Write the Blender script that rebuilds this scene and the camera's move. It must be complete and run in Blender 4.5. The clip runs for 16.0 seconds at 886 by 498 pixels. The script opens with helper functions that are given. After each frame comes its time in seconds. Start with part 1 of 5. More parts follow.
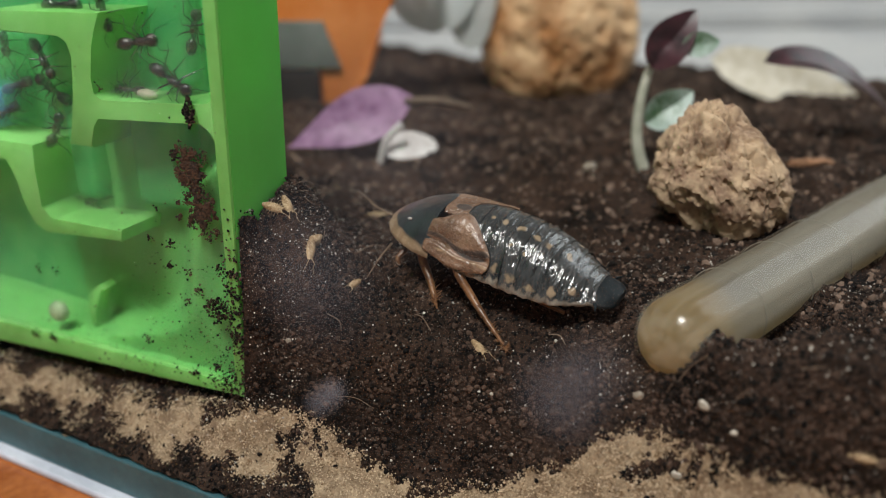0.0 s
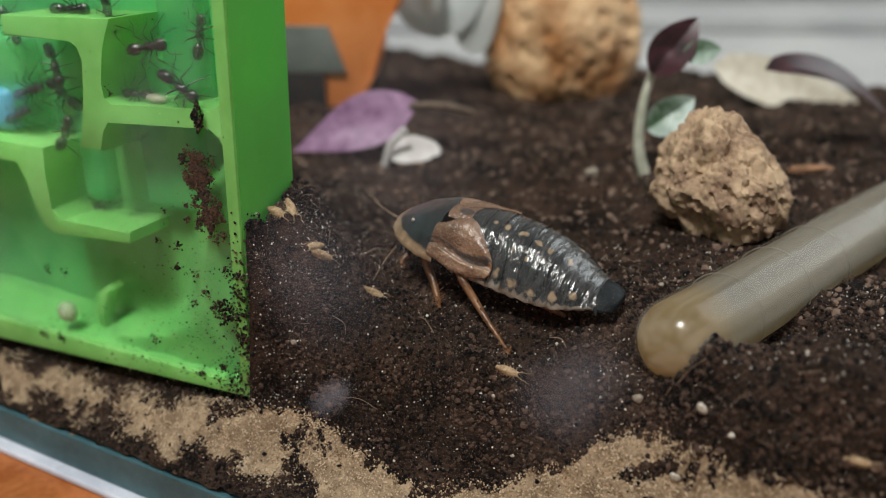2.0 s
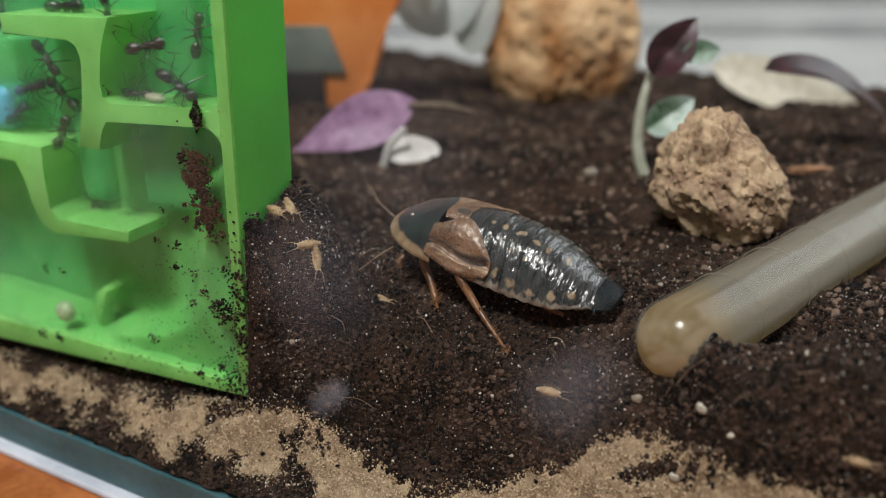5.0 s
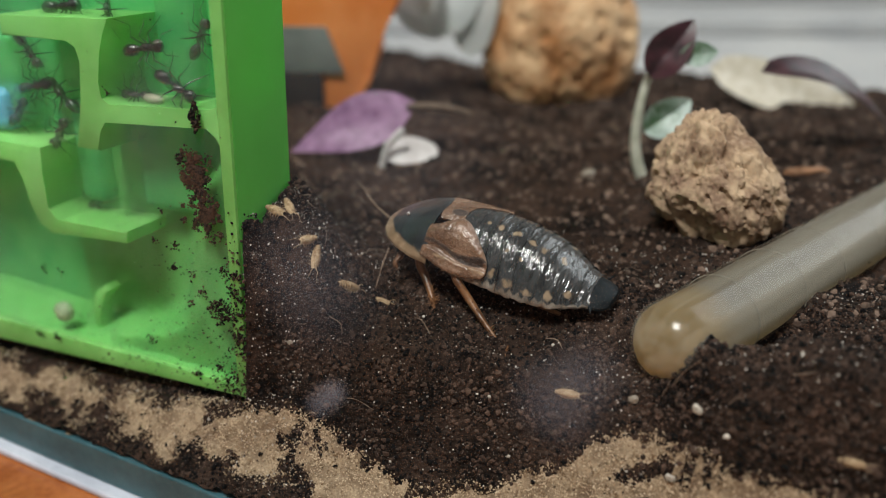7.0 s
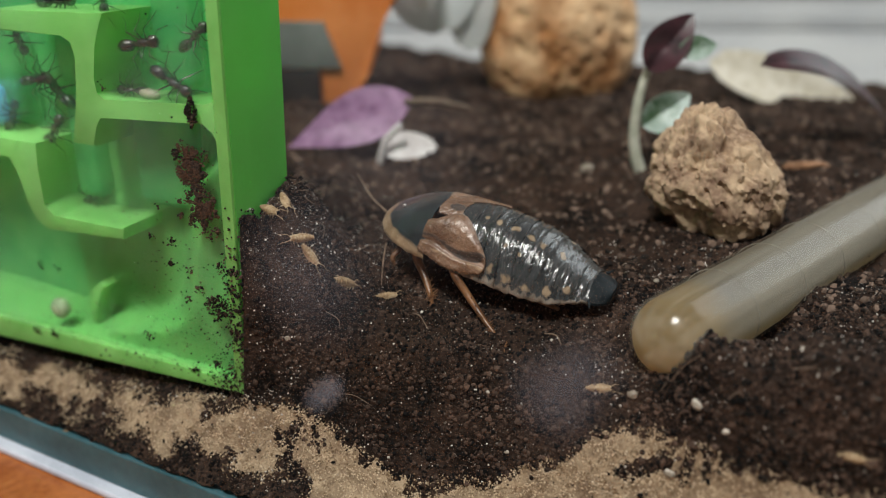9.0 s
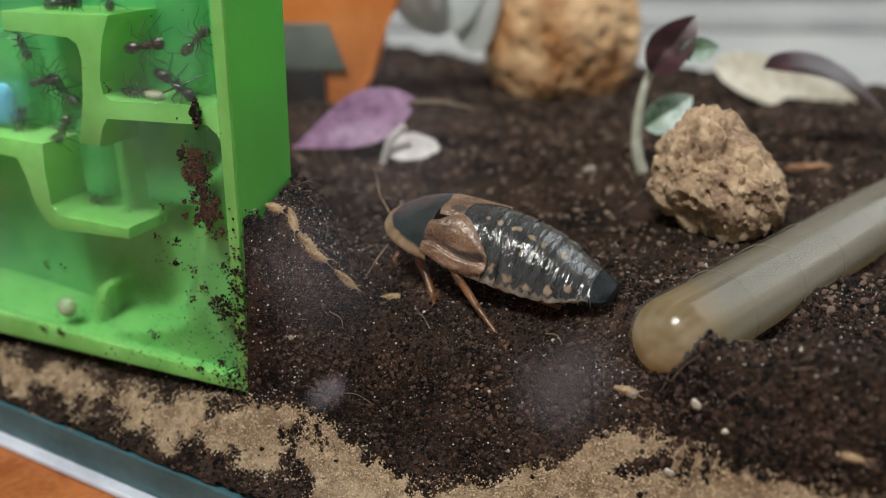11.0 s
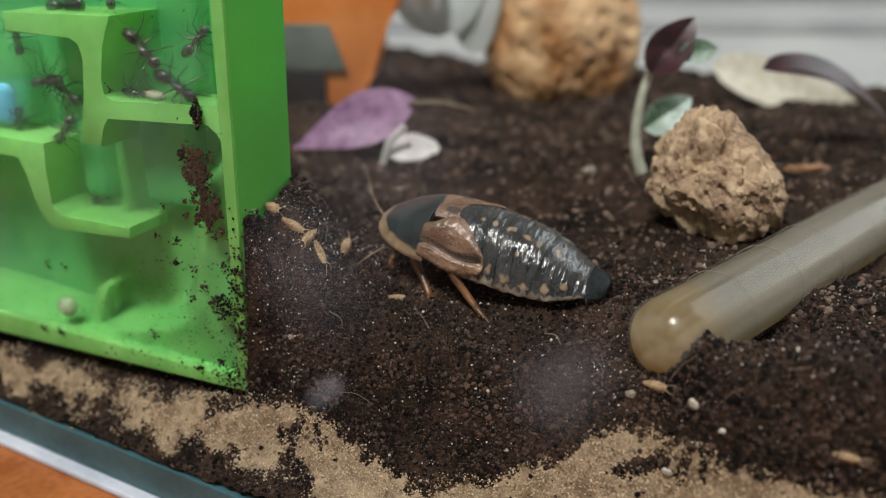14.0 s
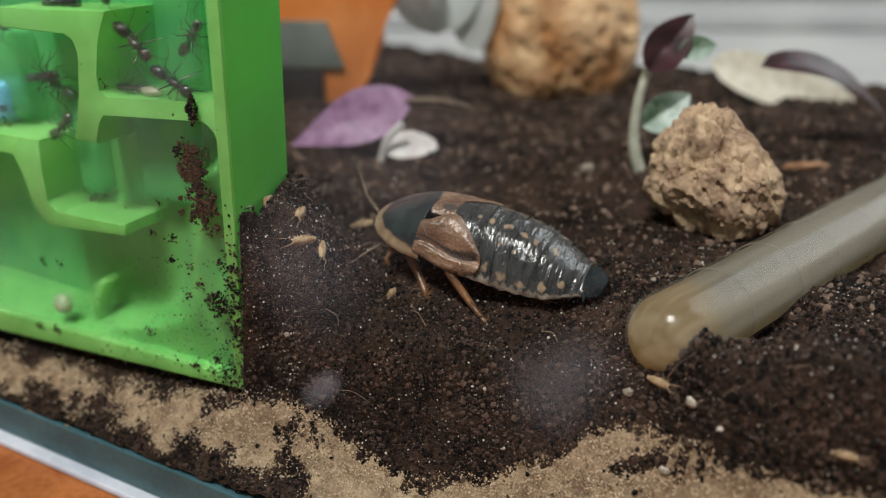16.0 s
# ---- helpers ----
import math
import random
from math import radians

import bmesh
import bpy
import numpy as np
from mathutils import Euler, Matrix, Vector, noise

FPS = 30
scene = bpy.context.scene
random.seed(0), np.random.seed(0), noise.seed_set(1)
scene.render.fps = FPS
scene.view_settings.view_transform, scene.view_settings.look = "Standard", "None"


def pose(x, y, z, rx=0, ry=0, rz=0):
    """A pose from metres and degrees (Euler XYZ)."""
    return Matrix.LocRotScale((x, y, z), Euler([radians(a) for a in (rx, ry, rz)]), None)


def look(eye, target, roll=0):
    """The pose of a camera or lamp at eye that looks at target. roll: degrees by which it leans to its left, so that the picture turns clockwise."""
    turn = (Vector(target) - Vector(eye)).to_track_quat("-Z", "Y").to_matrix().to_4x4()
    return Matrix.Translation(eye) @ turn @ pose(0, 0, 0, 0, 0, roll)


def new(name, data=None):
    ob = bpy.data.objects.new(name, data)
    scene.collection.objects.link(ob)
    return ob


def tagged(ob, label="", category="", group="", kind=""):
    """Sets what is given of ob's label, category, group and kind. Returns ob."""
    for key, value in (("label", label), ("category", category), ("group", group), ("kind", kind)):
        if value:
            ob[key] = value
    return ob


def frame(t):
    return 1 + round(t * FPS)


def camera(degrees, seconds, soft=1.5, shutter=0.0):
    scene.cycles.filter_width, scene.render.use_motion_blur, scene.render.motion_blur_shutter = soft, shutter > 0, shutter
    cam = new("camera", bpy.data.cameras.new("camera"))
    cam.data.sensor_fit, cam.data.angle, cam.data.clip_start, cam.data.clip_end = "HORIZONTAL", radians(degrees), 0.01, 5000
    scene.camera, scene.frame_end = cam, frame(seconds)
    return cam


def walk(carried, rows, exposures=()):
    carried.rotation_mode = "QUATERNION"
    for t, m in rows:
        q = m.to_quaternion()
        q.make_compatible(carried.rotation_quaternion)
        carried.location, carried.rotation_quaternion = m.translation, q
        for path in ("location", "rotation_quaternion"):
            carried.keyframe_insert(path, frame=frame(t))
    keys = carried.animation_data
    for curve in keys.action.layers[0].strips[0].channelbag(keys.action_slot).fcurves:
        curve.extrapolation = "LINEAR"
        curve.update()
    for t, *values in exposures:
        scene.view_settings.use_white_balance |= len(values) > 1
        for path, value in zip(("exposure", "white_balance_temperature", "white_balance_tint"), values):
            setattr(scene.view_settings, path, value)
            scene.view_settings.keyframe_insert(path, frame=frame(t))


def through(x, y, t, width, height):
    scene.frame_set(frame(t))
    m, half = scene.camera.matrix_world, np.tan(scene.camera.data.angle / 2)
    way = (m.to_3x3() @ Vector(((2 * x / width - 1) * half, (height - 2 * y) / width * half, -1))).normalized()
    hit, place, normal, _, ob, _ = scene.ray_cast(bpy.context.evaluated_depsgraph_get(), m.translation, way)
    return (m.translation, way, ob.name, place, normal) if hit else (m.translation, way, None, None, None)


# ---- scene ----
cam = camera(55.2, 16.0, 1.0)
PATH = [
    (0, (0.00141, 0.00027, 0.08554), (0.00005, 0.13911, 0.02878), -0.290),
    (0.5, (0.00148, 0.00027, 0.08557), (-0.00004, 0.13912, 0.02883), -0.223),
    (1, (0.00128, -0.00057, 0.08590), (-0.00011, 0.13836, 0.02936), -0.139),
    (1.5, (0.00128, -0.00132, 0.08626), (-0.00040, 0.13770, 0.02994), -0.108),
    (2, (0.00126, -0.00151, 0.08649), (-0.00050, 0.13749, 0.03012), -0.014),
    (2.5, (0.00113, -0.00102, 0.08602), (-0.00080, 0.13801, 0.02975), -0.072),
    (3, (0.00109, -0.00052, 0.08592), (-0.00079, 0.13840, 0.02937), -0.108),
    (3.5, (0.00128, -0.00060, 0.08597), (-0.00034, 0.13835, 0.02950), -0.023),
    (4, (0.00114, -0.00107, 0.08615), (-0.00046, 0.13796, 0.02986), 0.018),
    (6.5, (0.00138, -0.00160, 0.08633), (0.00003, 0.13748, 0.03017), 0.219),
    (7, (0.00141, -0.00171, 0.08650), (0.00007, 0.13738, 0.03035), 0.238),
    (7.5, (0.00157, -0.00075, 0.08594), (0.00034, 0.13824, 0.02954), 0.228),
    (8, (0.00169, 0.00006, 0.08559), (0.00058, 0.13891, 0.02887), 0.206),
    (8.5, (0.00147, -0.00038, 0.08554), (0.00011, 0.13851, 0.02892), 0.133),
    (9, (0.00154, -0.00121, 0.08616), (0.00040, 0.13761, 0.02935), 0.116),
    (11.5, (0.00204, -0.00219, 0.08649), (-0.00012, 0.13668, 0.02984), 0.112),
    (12, (0.00192, -0.00132, 0.08613), (0.00010, 0.13748, 0.02928), 0.112),
    (12.5, (0.00180, -0.00191, 0.08630), (-0.00011, 0.13689, 0.02947), 0.122),
    (13, (0.00207, -0.00226, 0.08645), (0.00011, 0.13662, 0.02980), 0.157),
    (13.5, (0.00229, -0.00270, 0.08649), (0.00001, 0.13627, 0.03008), 0.222),
    (14, (0.00225, -0.00270, 0.08654), (0.00007, 0.13624, 0.03004), 0.206),
    (14.5, (0.00253, -0.00162, 0.08593), (0.00013, 0.13723, 0.02922), 0.148),
    (15, (0.00266, -0.00130, 0.08578), (0.00033, 0.13743, 0.02879), 0.170),
    (15.5, (0.00294, -0.00134, 0.08571), (0.00046, 0.13740, 0.02873), 0.101),
    (16, (0.00261, -0.00220, 0.08614), (0.00056, 0.13664, 0.02939), 0.276),
]
walk(cam, [(t, look(eye, target, roll)) for t, eye, target, roll in PATH])
cam.data.dof.use_dof = True
cam.data.dof.focus_distance = 0.127
cam.data.dof.aperture_fstop = 11.0

# ---- light ----
world = bpy.data.worlds.new("world")
scene.world = world
world.use_nodes = True
world.node_tree.nodes["Background"].inputs[0].default_value = (0.75, 0.82, 0.9, 1)
world.node_tree.nodes["Background"].inputs[1].default_value = 0.6


def area_lamp(name, eye, target, sx, sy, watts, colour):
    d = bpy.data.lights.new(name, "AREA")
    d.shape, d.size, d.size_y, d.energy, d.color = "RECTANGLE", sx, sy, watts, colour
    ob = new(name, d)
    ob.matrix_world = look(eye, target)
    return ob


area_lamp("ceiling_light", (-0.30, -0.50, 1.42), (0.0, 0.12, 0.0), 0.34, 0.34, 28, (1.0, 0.97, 0.93))
area_lamp("window_light", (1.25, 0.75, 0.95), (0.0, 0.1, 0.0), 1.0, 1.1, 11.5, (0.92, 0.96, 1.0))
scene.view_settings.exposure = 0.0

MM = 0.001

# ---- materials ----


def material(name, dark, light, rough=0.6, scale=400.0, fine=2500.0, bump=0.0, spread=(0.35, 0.65), metal=0.0,
             coat=0.0, transmission=0.0, island=0.0, objects=0.0, subsurface=0.0, bump_scale=None, rough_var=0.1, distance=0.0004, stretch=None, spec=0.5):
    m = bpy.data.materials.new(name)
    m.use_nodes = True
    nt = m.node_tree
    bs = nt.nodes["Principled BSDF"]
    tc = nt.nodes.new("ShaderNodeTexCoord")
    n1 = nt.nodes.new("ShaderNodeTexNoise")
    n1.inputs["Scale"].default_value, n1.inputs["Detail"].default_value = scale, 5
    n2 = nt.nodes.new("ShaderNodeTexNoise")
    n2.inputs["Scale"].default_value, n2.inputs["Detail"].default_value = fine, 3
    coords = tc.outputs["Object"]
    if stretch:
        mp = nt.nodes.new("ShaderNodeMapping")
        mp.inputs["Scale"].default_value = stretch
        nt.links.new(coords, mp.inputs["Vector"])
        coords = mp.outputs["Vector"]
    nt.links.new(coords, n1.inputs["Vector"])
    nt.links.new(coords, n2.inputs["Vector"])
    mix = nt.nodes.new("ShaderNodeMath")
    mix.operation = "ADD"
    half = nt.nodes.new("ShaderNodeMath")
    half.operation, half.inputs[1].default_value = "MULTIPLY_ADD", 0.4
    half.inputs[2].default_value = -0.2
    nt.links.new(n2.outputs["Fac"], half.inputs[0])
    nt.links.new(n1.outputs["Fac"], mix.inputs[0])
    nt.links.new(half.outputs[0], mix.inputs[1])
    value = mix.outputs[0]
    for amount, node, out in ((island, "ShaderNodeNewGeometry", "Random Per Island"), (objects, "ShaderNodeObjectInfo", "Random")):
        if amount:
            g = nt.nodes.new(node)
            a = nt.nodes.new("ShaderNodeMath")
            a.operation, a.inputs[1].default_value = "MULTIPLY_ADD", amount
            nt.links.new(g.outputs[out], a.inputs[0])
            b = nt.nodes.new("ShaderNodeMath")
            b.operation, b.inputs[1].default_value = "SUBTRACT", amount / 2
            nt.links.new(value, a.inputs[2])
            nt.links.new(a.outputs[0], b.inputs[0])
            value = b.outputs[0]
    ramp = nt.nodes.new("ShaderNodeValToRGB")
    ramp.color_ramp.elements[0].position, ramp.color_ramp.elements[0].color = spread[0], (*dark, 1)
    ramp.color_ramp.elements[1].position, ramp.color_ramp.elements[1].color = spread[1], (*light, 1)
    nt.links.new(value, ramp.inputs[0])
    nt.links.new(ramp.outputs[0], bs.inputs["Base Color"])
    rr = nt.nodes.new("ShaderNodeMath")
    rr.operation, rr.inputs[1].default_value, rr.inputs[2].default_value = "MULTIPLY_ADD", rough_var * 2, rough - rough_var
    rr.use_clamp = True
    nt.links.new(n1.outputs["Fac"], rr.inputs[0])
    nt.links.new(rr.outputs[0], bs.inputs["Roughness"])
    bs.inputs["Metallic"].default_value = metal
    bs.inputs["Specular IOR Level"].default_value = spec
    bs.inputs["Coat Weight"].default_value = coat
    bs.inputs["Coat Roughness"].default_value = 0.16
    bs.inputs["Transmission Weight"].default_value = transmission
    if subsurface:
        bs.inputs["Subsurface Weight"].default_value = subsurface
        bs.inputs["Subsurface Radius"].default_value = (1.0, 0.8, 0.5)
        bs.inputs["Subsurface Scale"].default_value = 0.0015
    if bump:
        b = nt.nodes.new("ShaderNodeBump")
        b.inputs["Strength"].default_value, b.inputs["Distance"].default_value = bump, distance
        if bump_scale:
            n3 = nt.nodes.new("ShaderNodeTexNoise")
            n3.inputs["Scale"].default_value, n3.inputs["Detail"].default_value = bump_scale, 4
            nt.links.new(coords, n3.inputs["Vector"])
            nt.links.new(n3.outputs["Fac"], b.inputs["Height"])
        else:
            nt.links.new(mix.outputs[0], b.inputs["Height"])
        nt.links.new(b.outputs[0], bs.inputs["Normal"])
    return m


def clear_material(name, tint, gloss_rough=0.02, weight=1.0, film=(0.0, 0.0), haze_spots=(), film_colour=(0.72, 0.80, 0.88), frost=0.0):
    """A thin clear sheet: light passes straight, a little gloss, with a thin pale film in patches; round spots add
    painted haze.
    """
    m = bpy.data.materials.new(name)
    m.use_nodes = True
    nt = m.node_tree
    nt.nodes.remove(nt.nodes["Principled BSDF"])
    out = nt.nodes["Material Output"]
    tr = nt.nodes.new("ShaderNodeBsdfTransparent")
    tr.inputs[0].default_value = (*tint, 1)
    if frost:
        rf = nt.nodes.new("ShaderNodeBsdfRefraction")
        rf.inputs[0].default_value = (*tint, 1)
        rf.inputs["Roughness"].default_value, rf.inputs["IOR"].default_value = 0.36, 1.13
        fm = nt.nodes.new("ShaderNodeMixShader")
        fm.inputs[0].default_value = frost
        nt.links.new(tr.outputs[0], fm.inputs[1])
        nt.links.new(rf.outputs[0], fm.inputs[2])
        tr = fm
    gl = nt.nodes.new("ShaderNodeBsdfGlossy")
    gl.inputs["Roughness"].default_value = gloss_rough
    mix = nt.nodes.new("ShaderNodeMixShader")
    mix.inputs[0].default_value = weight
    nt.links.new(tr.outputs[0], mix.inputs[1])
    nt.links.new(gl.outputs[0], mix.inputs[2])
    last = mix
    if film[1]:
        df = nt.nodes.new("ShaderNodeBsdfDiffuse")
        df.inputs[0].default_value = (*film_colour, 1)
        tc = nt.nodes.new("ShaderNodeTexCoord")
        no = nt.nodes.new("ShaderNodeTexNoise")
        no.inputs["Scale"].default_value, no.inputs["Detail"].default_value = 45, 4
        nt.links.new(tc.outputs["Object"], no.inputs["Vector"])
        mr = nt.nodes.new("ShaderNodeMapRange")
        mr.inputs["From Min"].default_value, mr.inputs["From Max"].default_value = 0.4, 0.75
        mr.inputs["To Min"].default_value, mr.inputs["To Max"].default_value = film
        nt.links.new(no.outputs["Fac"], mr.inputs["Value"])
        amount = mr.outputs[0]
        # soft round spots of diffuse colour that stand for reflections and haze
        for centre, reach, most in haze_spots:
            ds = nt.nodes.new("ShaderNodeVectorMath")
            ds.operation, ds.inputs[1].default_value = "DISTANCE", centre
            nt.links.new(tc.outputs["Object"], ds.inputs[0])
            fall = nt.nodes.new("ShaderNodeMapRange")
            fall.interpolation_type = "SMOOTHSTEP"
            fall.inputs["From Min"].default_value, fall.inputs["From Max"].default_value = 0.0, reach
            fall.inputs["To Min"].default_value, fall.inputs["To Max"].default_value = most, 0.0
            nt.links.new(ds.outputs["Value"], fall.inputs["Value"])
            add = nt.nodes.new("ShaderNodeMath")
            add.operation = "ADD"
            nt.links.new(amount, add.inputs[0])
            nt.links.new(fall.outputs[0], add.inputs[1])
            amount = add.outputs[0]
        m2 = nt.nodes.new("ShaderNodeMixShader")
        nt.links.new(amount, m2.inputs[0])
        nt.links.new(last.outputs[0], m2.inputs[1])
        nt.links.new(df.outputs[0], m2.inputs[2])
        last = m2
    nt.links.new(last.outputs[0], out.inputs["Surface"])
    return m


def thin(m, through):
    """Let some of the light that meets a material pass through it."""
    nt = m.node_tree
    bs, out = nt.nodes["Principled BSDF"], nt.nodes["Material Output"]
    tl = nt.nodes.new("ShaderNodeBsdfTranslucent")
    nt.links.new(bs.inputs["Base Color"].links[0].from_socket, tl.inputs[0])
    mx = nt.nodes.new("ShaderNodeMixShader")
    mx.inputs[0].default_value = through
    nt.links.new(bs.outputs[0], mx.inputs[1])
    nt.links.new(tl.outputs[0], mx.inputs[2])
    nt.links.new(mx.outputs[0], out.inputs["Surface"])
    return m


def leafy(name, dark, light, rough=0.45, through=0.35, scale=300.0, bump=0.25, spread=(0.35, 0.65), fine=1800.0):
    """A leaf or thin plastic: gloss and diffuse in front, some light passing through."""
    return thin(material(name, dark, light, rough, scale, fine, bump=bump, spread=spread), through)



def two_tone(m, name, dark, light, lo=0.0, hi=1.0, ragged=0.0, scale=900.0, rough=None):
    """Add a second colour to a material where the stored value of that name is high; its border follows the grain."""
    nt = m.node_tree
    bs = nt.nodes["Principled BSDF"]
    at = nt.nodes.new("ShaderNodeAttribute")
    at.attribute_name = name
    tc = nt.nodes.new("ShaderNodeTexCoord")
    no = nt.nodes.new("ShaderNodeTexNoise")
    no.inputs["Scale"].default_value, no.inputs["Detail"].default_value = scale, 3
    nt.links.new(tc.outputs["Object"], no.inputs["Vector"])
    ad = nt.nodes.new("ShaderNodeMath")
    ad.operation, ad.inputs[1].default_value = "MULTIPLY_ADD", ragged
    sb = nt.nodes.new("ShaderNodeMath")
    sb.operation, sb.inputs[1].default_value = "SUBTRACT", ragged / 2
    nt.links.new(no.outputs["Fac"], ad.inputs[0])
    nt.links.new(at.outputs["Fac"], ad.inputs[2])
    nt.links.new(ad.outputs[0], sb.inputs[0])
    mr = nt.nodes.new("ShaderNodeMapRange")
    mr.interpolation_type = "SMOOTHSTEP"
    mr.inputs["From Min"].default_value, mr.inputs["From Max"].default_value = lo, hi
    nt.links.new(sb.outputs[0], mr.inputs["Value"])
    ramp = nt.nodes.new("ShaderNodeValToRGB")
    ramp.color_ramp.elements[0].position, ramp.color_ramp.elements[0].color = 0.3, (*dark, 1)
    ramp.color_ramp.elements[1].position, ramp.color_ramp.elements[1].color = 0.7, (*light, 1)
    nt.links.new(no.outputs["Fac"], ramp.inputs[0])
    mx = nt.nodes.new("ShaderNodeMix")
    mx.data_type = "RGBA"
    nt.links.new(mr.outputs[0], mx.inputs["Factor"])
    nt.links.new(bs.inputs["Base Color"].links[0].from_socket, mx.inputs[6])
    nt.links.new(ramp.outputs[0], mx.inputs[7])
    nt.links.new(mx.outputs[2], bs.inputs["Base Color"])
    if rough is not None:
        mf = nt.nodes.new("ShaderNodeMix")
        nt.links.new(mr.outputs[0], mf.inputs[0])
        nt.links.new(bs.inputs["Roughness"].links[0].from_socket, mf.inputs[2])
        mf.inputs[3].default_value = rough
        nt.links.new(mf.outputs[0], bs.inputs["Roughness"])
    return m


M_SOIL = material("soil", (0.0035, 0.0023, 0.0018), (0.043, 0.0265, 0.019), 0.85, 110, 1300, bump=1.0, bump_scale=1500, distance=0.0008, spec=0.1)
M_CRUMB = material("soil_crumb", (0.0015, 0.001, 0.0008), (0.088, 0.056, 0.041), 0.85, 90, 3000, bump=0.6, island=0.6, spread=(0.38, 0.86), spec=0.2)
# far crumbs: tan bits, and a lighter brown that has haze put into it
M_FAR_CRUMB = material("far_soil_crumb", (0.008, 0.0055, 0.004), (0.165, 0.115, 0.087), 0.85, 120, 1500, bump=0.6, island=0.8, spread=(0.35, 0.72), spec=0.3)
M_SPECK = material("pale_speck", (0.08, 0.066, 0.052), (0.64, 0.61, 0.56), 0.5, 600, 3000, island=1.0, spread=(0.3, 0.85))
M_PEBBLE = material("quartz_pebble", (0.22, 0.19, 0.15), (0.60, 0.56, 0.49), 0.5, 500, 2500, bump=0.4, objects=0.5)
M_SAND = material("sand", (0.15, 0.10, 0.06), (0.37, 0.28, 0.18), 0.8, 260, 2600, bump=0.8, bump_scale=2600)
M_GRAIN = material("sand_grain", (0.15, 0.095, 0.05), (0.50, 0.39, 0.265), 0.5, 600, 3000, island=0.5)
M_GREEN = leafy("green_plastic", (0.09, 0.58, 0.20), (0.22, 0.82, 0.29), 0.35, 0.55, 48, 0.04, (0.34, 0.62), 190)
M_GREEN_EDGE = leafy("bright_green_plastic", (0.23, 0.62, 0.16), (0.34, 0.78, 0.24), 0.4, 0.45, 80, 0.06, (0.35, 0.65), 300)
M_GREEN_SIDE = leafy("plain_green_plastic", (0.22, 0.78, 0.18), (0.26, 0.85, 0.22), 0.4, 0.58, 40, 0.03, (0.3, 0.7), 300)
M_RAMP = leafy("pale_green_plastic", (0.17, 0.58, 0.16), (0.30, 0.76, 0.24), 0.45, 0.55, 70, 0.05, (0.3, 0.7), 260)
# the film lays a patchy bluish haze over the nest's inside
M_COVER = clear_material("clear_cover", (0.97, 0.99, 0.97), 0.08, 0.004, (0.006, 0.042), film_colour=(0.70, 0.84, 0.92), frost=0.22)
# the listed spots paint a bluish reflection and lavender haze onto the front pane
M_GLASS = clear_material("tank_glass", (0.985, 0.995, 0.99), 0.01, 0.003, (0.0, 0.003),
                         (((-0.0586, -0.0016, 0.0246), 0.0026, 0.09), ((-0.0568, -0.0016, 0.0264), 0.0030, 0.12), ((-0.0552, -0.0016, 0.0280), 0.0026, 0.09),
                          ((-0.0255, -0.0016, 0.0350), 0.0075, 0.045), ((-0.022, -0.0016, 0.0395), 0.006, 0.035),
                          ((-0.0590, -0.0016, 0.0430), 0.014, 0.032), ((-0.0480, -0.0016, 0.0620), 0.020, 0.018)), film_colour=(0.70, 0.76, 0.92))
M_TEAL = material("teal_glass_edge", (0.020, 0.070, 0.085), (0.045, 0.12, 0.145), 0.45, 60, 600)
M_WHITE = material("white_plastic", (0.44, 0.48, 0.56), (0.58, 0.62, 0.70), 0.4, 60, 900, bump=0.05)
M_WALL = material("wall_paint", (0.68, 0.66, 0.62), (0.76, 0.74, 0.70), 0.8, 6, 90, bump=0.1)
M_SILL = material("white_sill", (0.38, 0.39, 0.41), (0.50, 0.505, 0.51), 0.45, 18, 300, bump=0.05)
M_FLOOR = material("floor_boards", (0.10, 0.08, 0.06), (0.20, 0.16, 0.12), 0.5, 8, 90, bump=0.1)
M_WOOD = material("orange_wood", (0.26, 0.075, 0.018), (0.47, 0.17, 0.05), 0.35, 60, 700, bump=0.15, coat=0.2)
M_ROACH = material("slate_chitin", (0.015, 0.018, 0.020), (0.043, 0.047, 0.050), 0.21, 250, 2200, bump=1.0, bump_scale=300, distance=0.0008, spec=0.9, stretch=(2.6, 0.7, 0.9))
two_tone(M_ROACH, "tan", (0.16, 0.115, 0.072), (0.30, 0.23, 0.155), 0.2, 0.75, 1.3, 700)
two_tone(M_ROACH, "rim", (0.08, 0.068, 0.056), (0.21, 0.18, 0.15), 0.2, 0.8, 0.5, 700)
M_PRON = material("shield_chitin", (0.008, 0.013, 0.016), (0.026, 0.036, 0.042), 0.33, 260, 2500, bump=0.45, bump_scale=600, distance=0.0004, spec=0.55)
two_tone(M_PRON, "rim", (0.14, 0.09, 0.052), (0.28, 0.20, 0.125), -0.22, 0.22, 0.25, 500)
M_TAIL = material("dull_chitin", (0.006, 0.009, 0.011), (0.017, 0.022, 0.025), 0.5, 400, 2500, bump=0.5, bump_scale=500, spec=0.1)
M_WING = material("brown_wing", (0.092, 0.050, 0.031), (0.225, 0.138, 0.09), 0.27, 240, 2600, bump=0.8, bump_scale=1300, distance=0.00045, spec=0.85)
two_tone(M_WING, "crease", (0.012, 0.007, 0.004), (0.035, 0.017, 0.010), 0.35, 0.65, 0.2, 600, 0.75)
two_tone(M_WING, "pale", (0.26, 0.18, 0.11), (0.40, 0.30, 0.20), 0.4, 1.0, 0.5, 700)
M_LEG = material("amber_leg", (0.06, 0.024, 0.010), (0.24, 0.115, 0.05), 0.38, 220, 2500, bump=0.5, coat=0.1)
M_HORN = material("horn_thread", (0.10, 0.065, 0.04), (0.24, 0.17, 0.12), 0.5, 600, 2500)
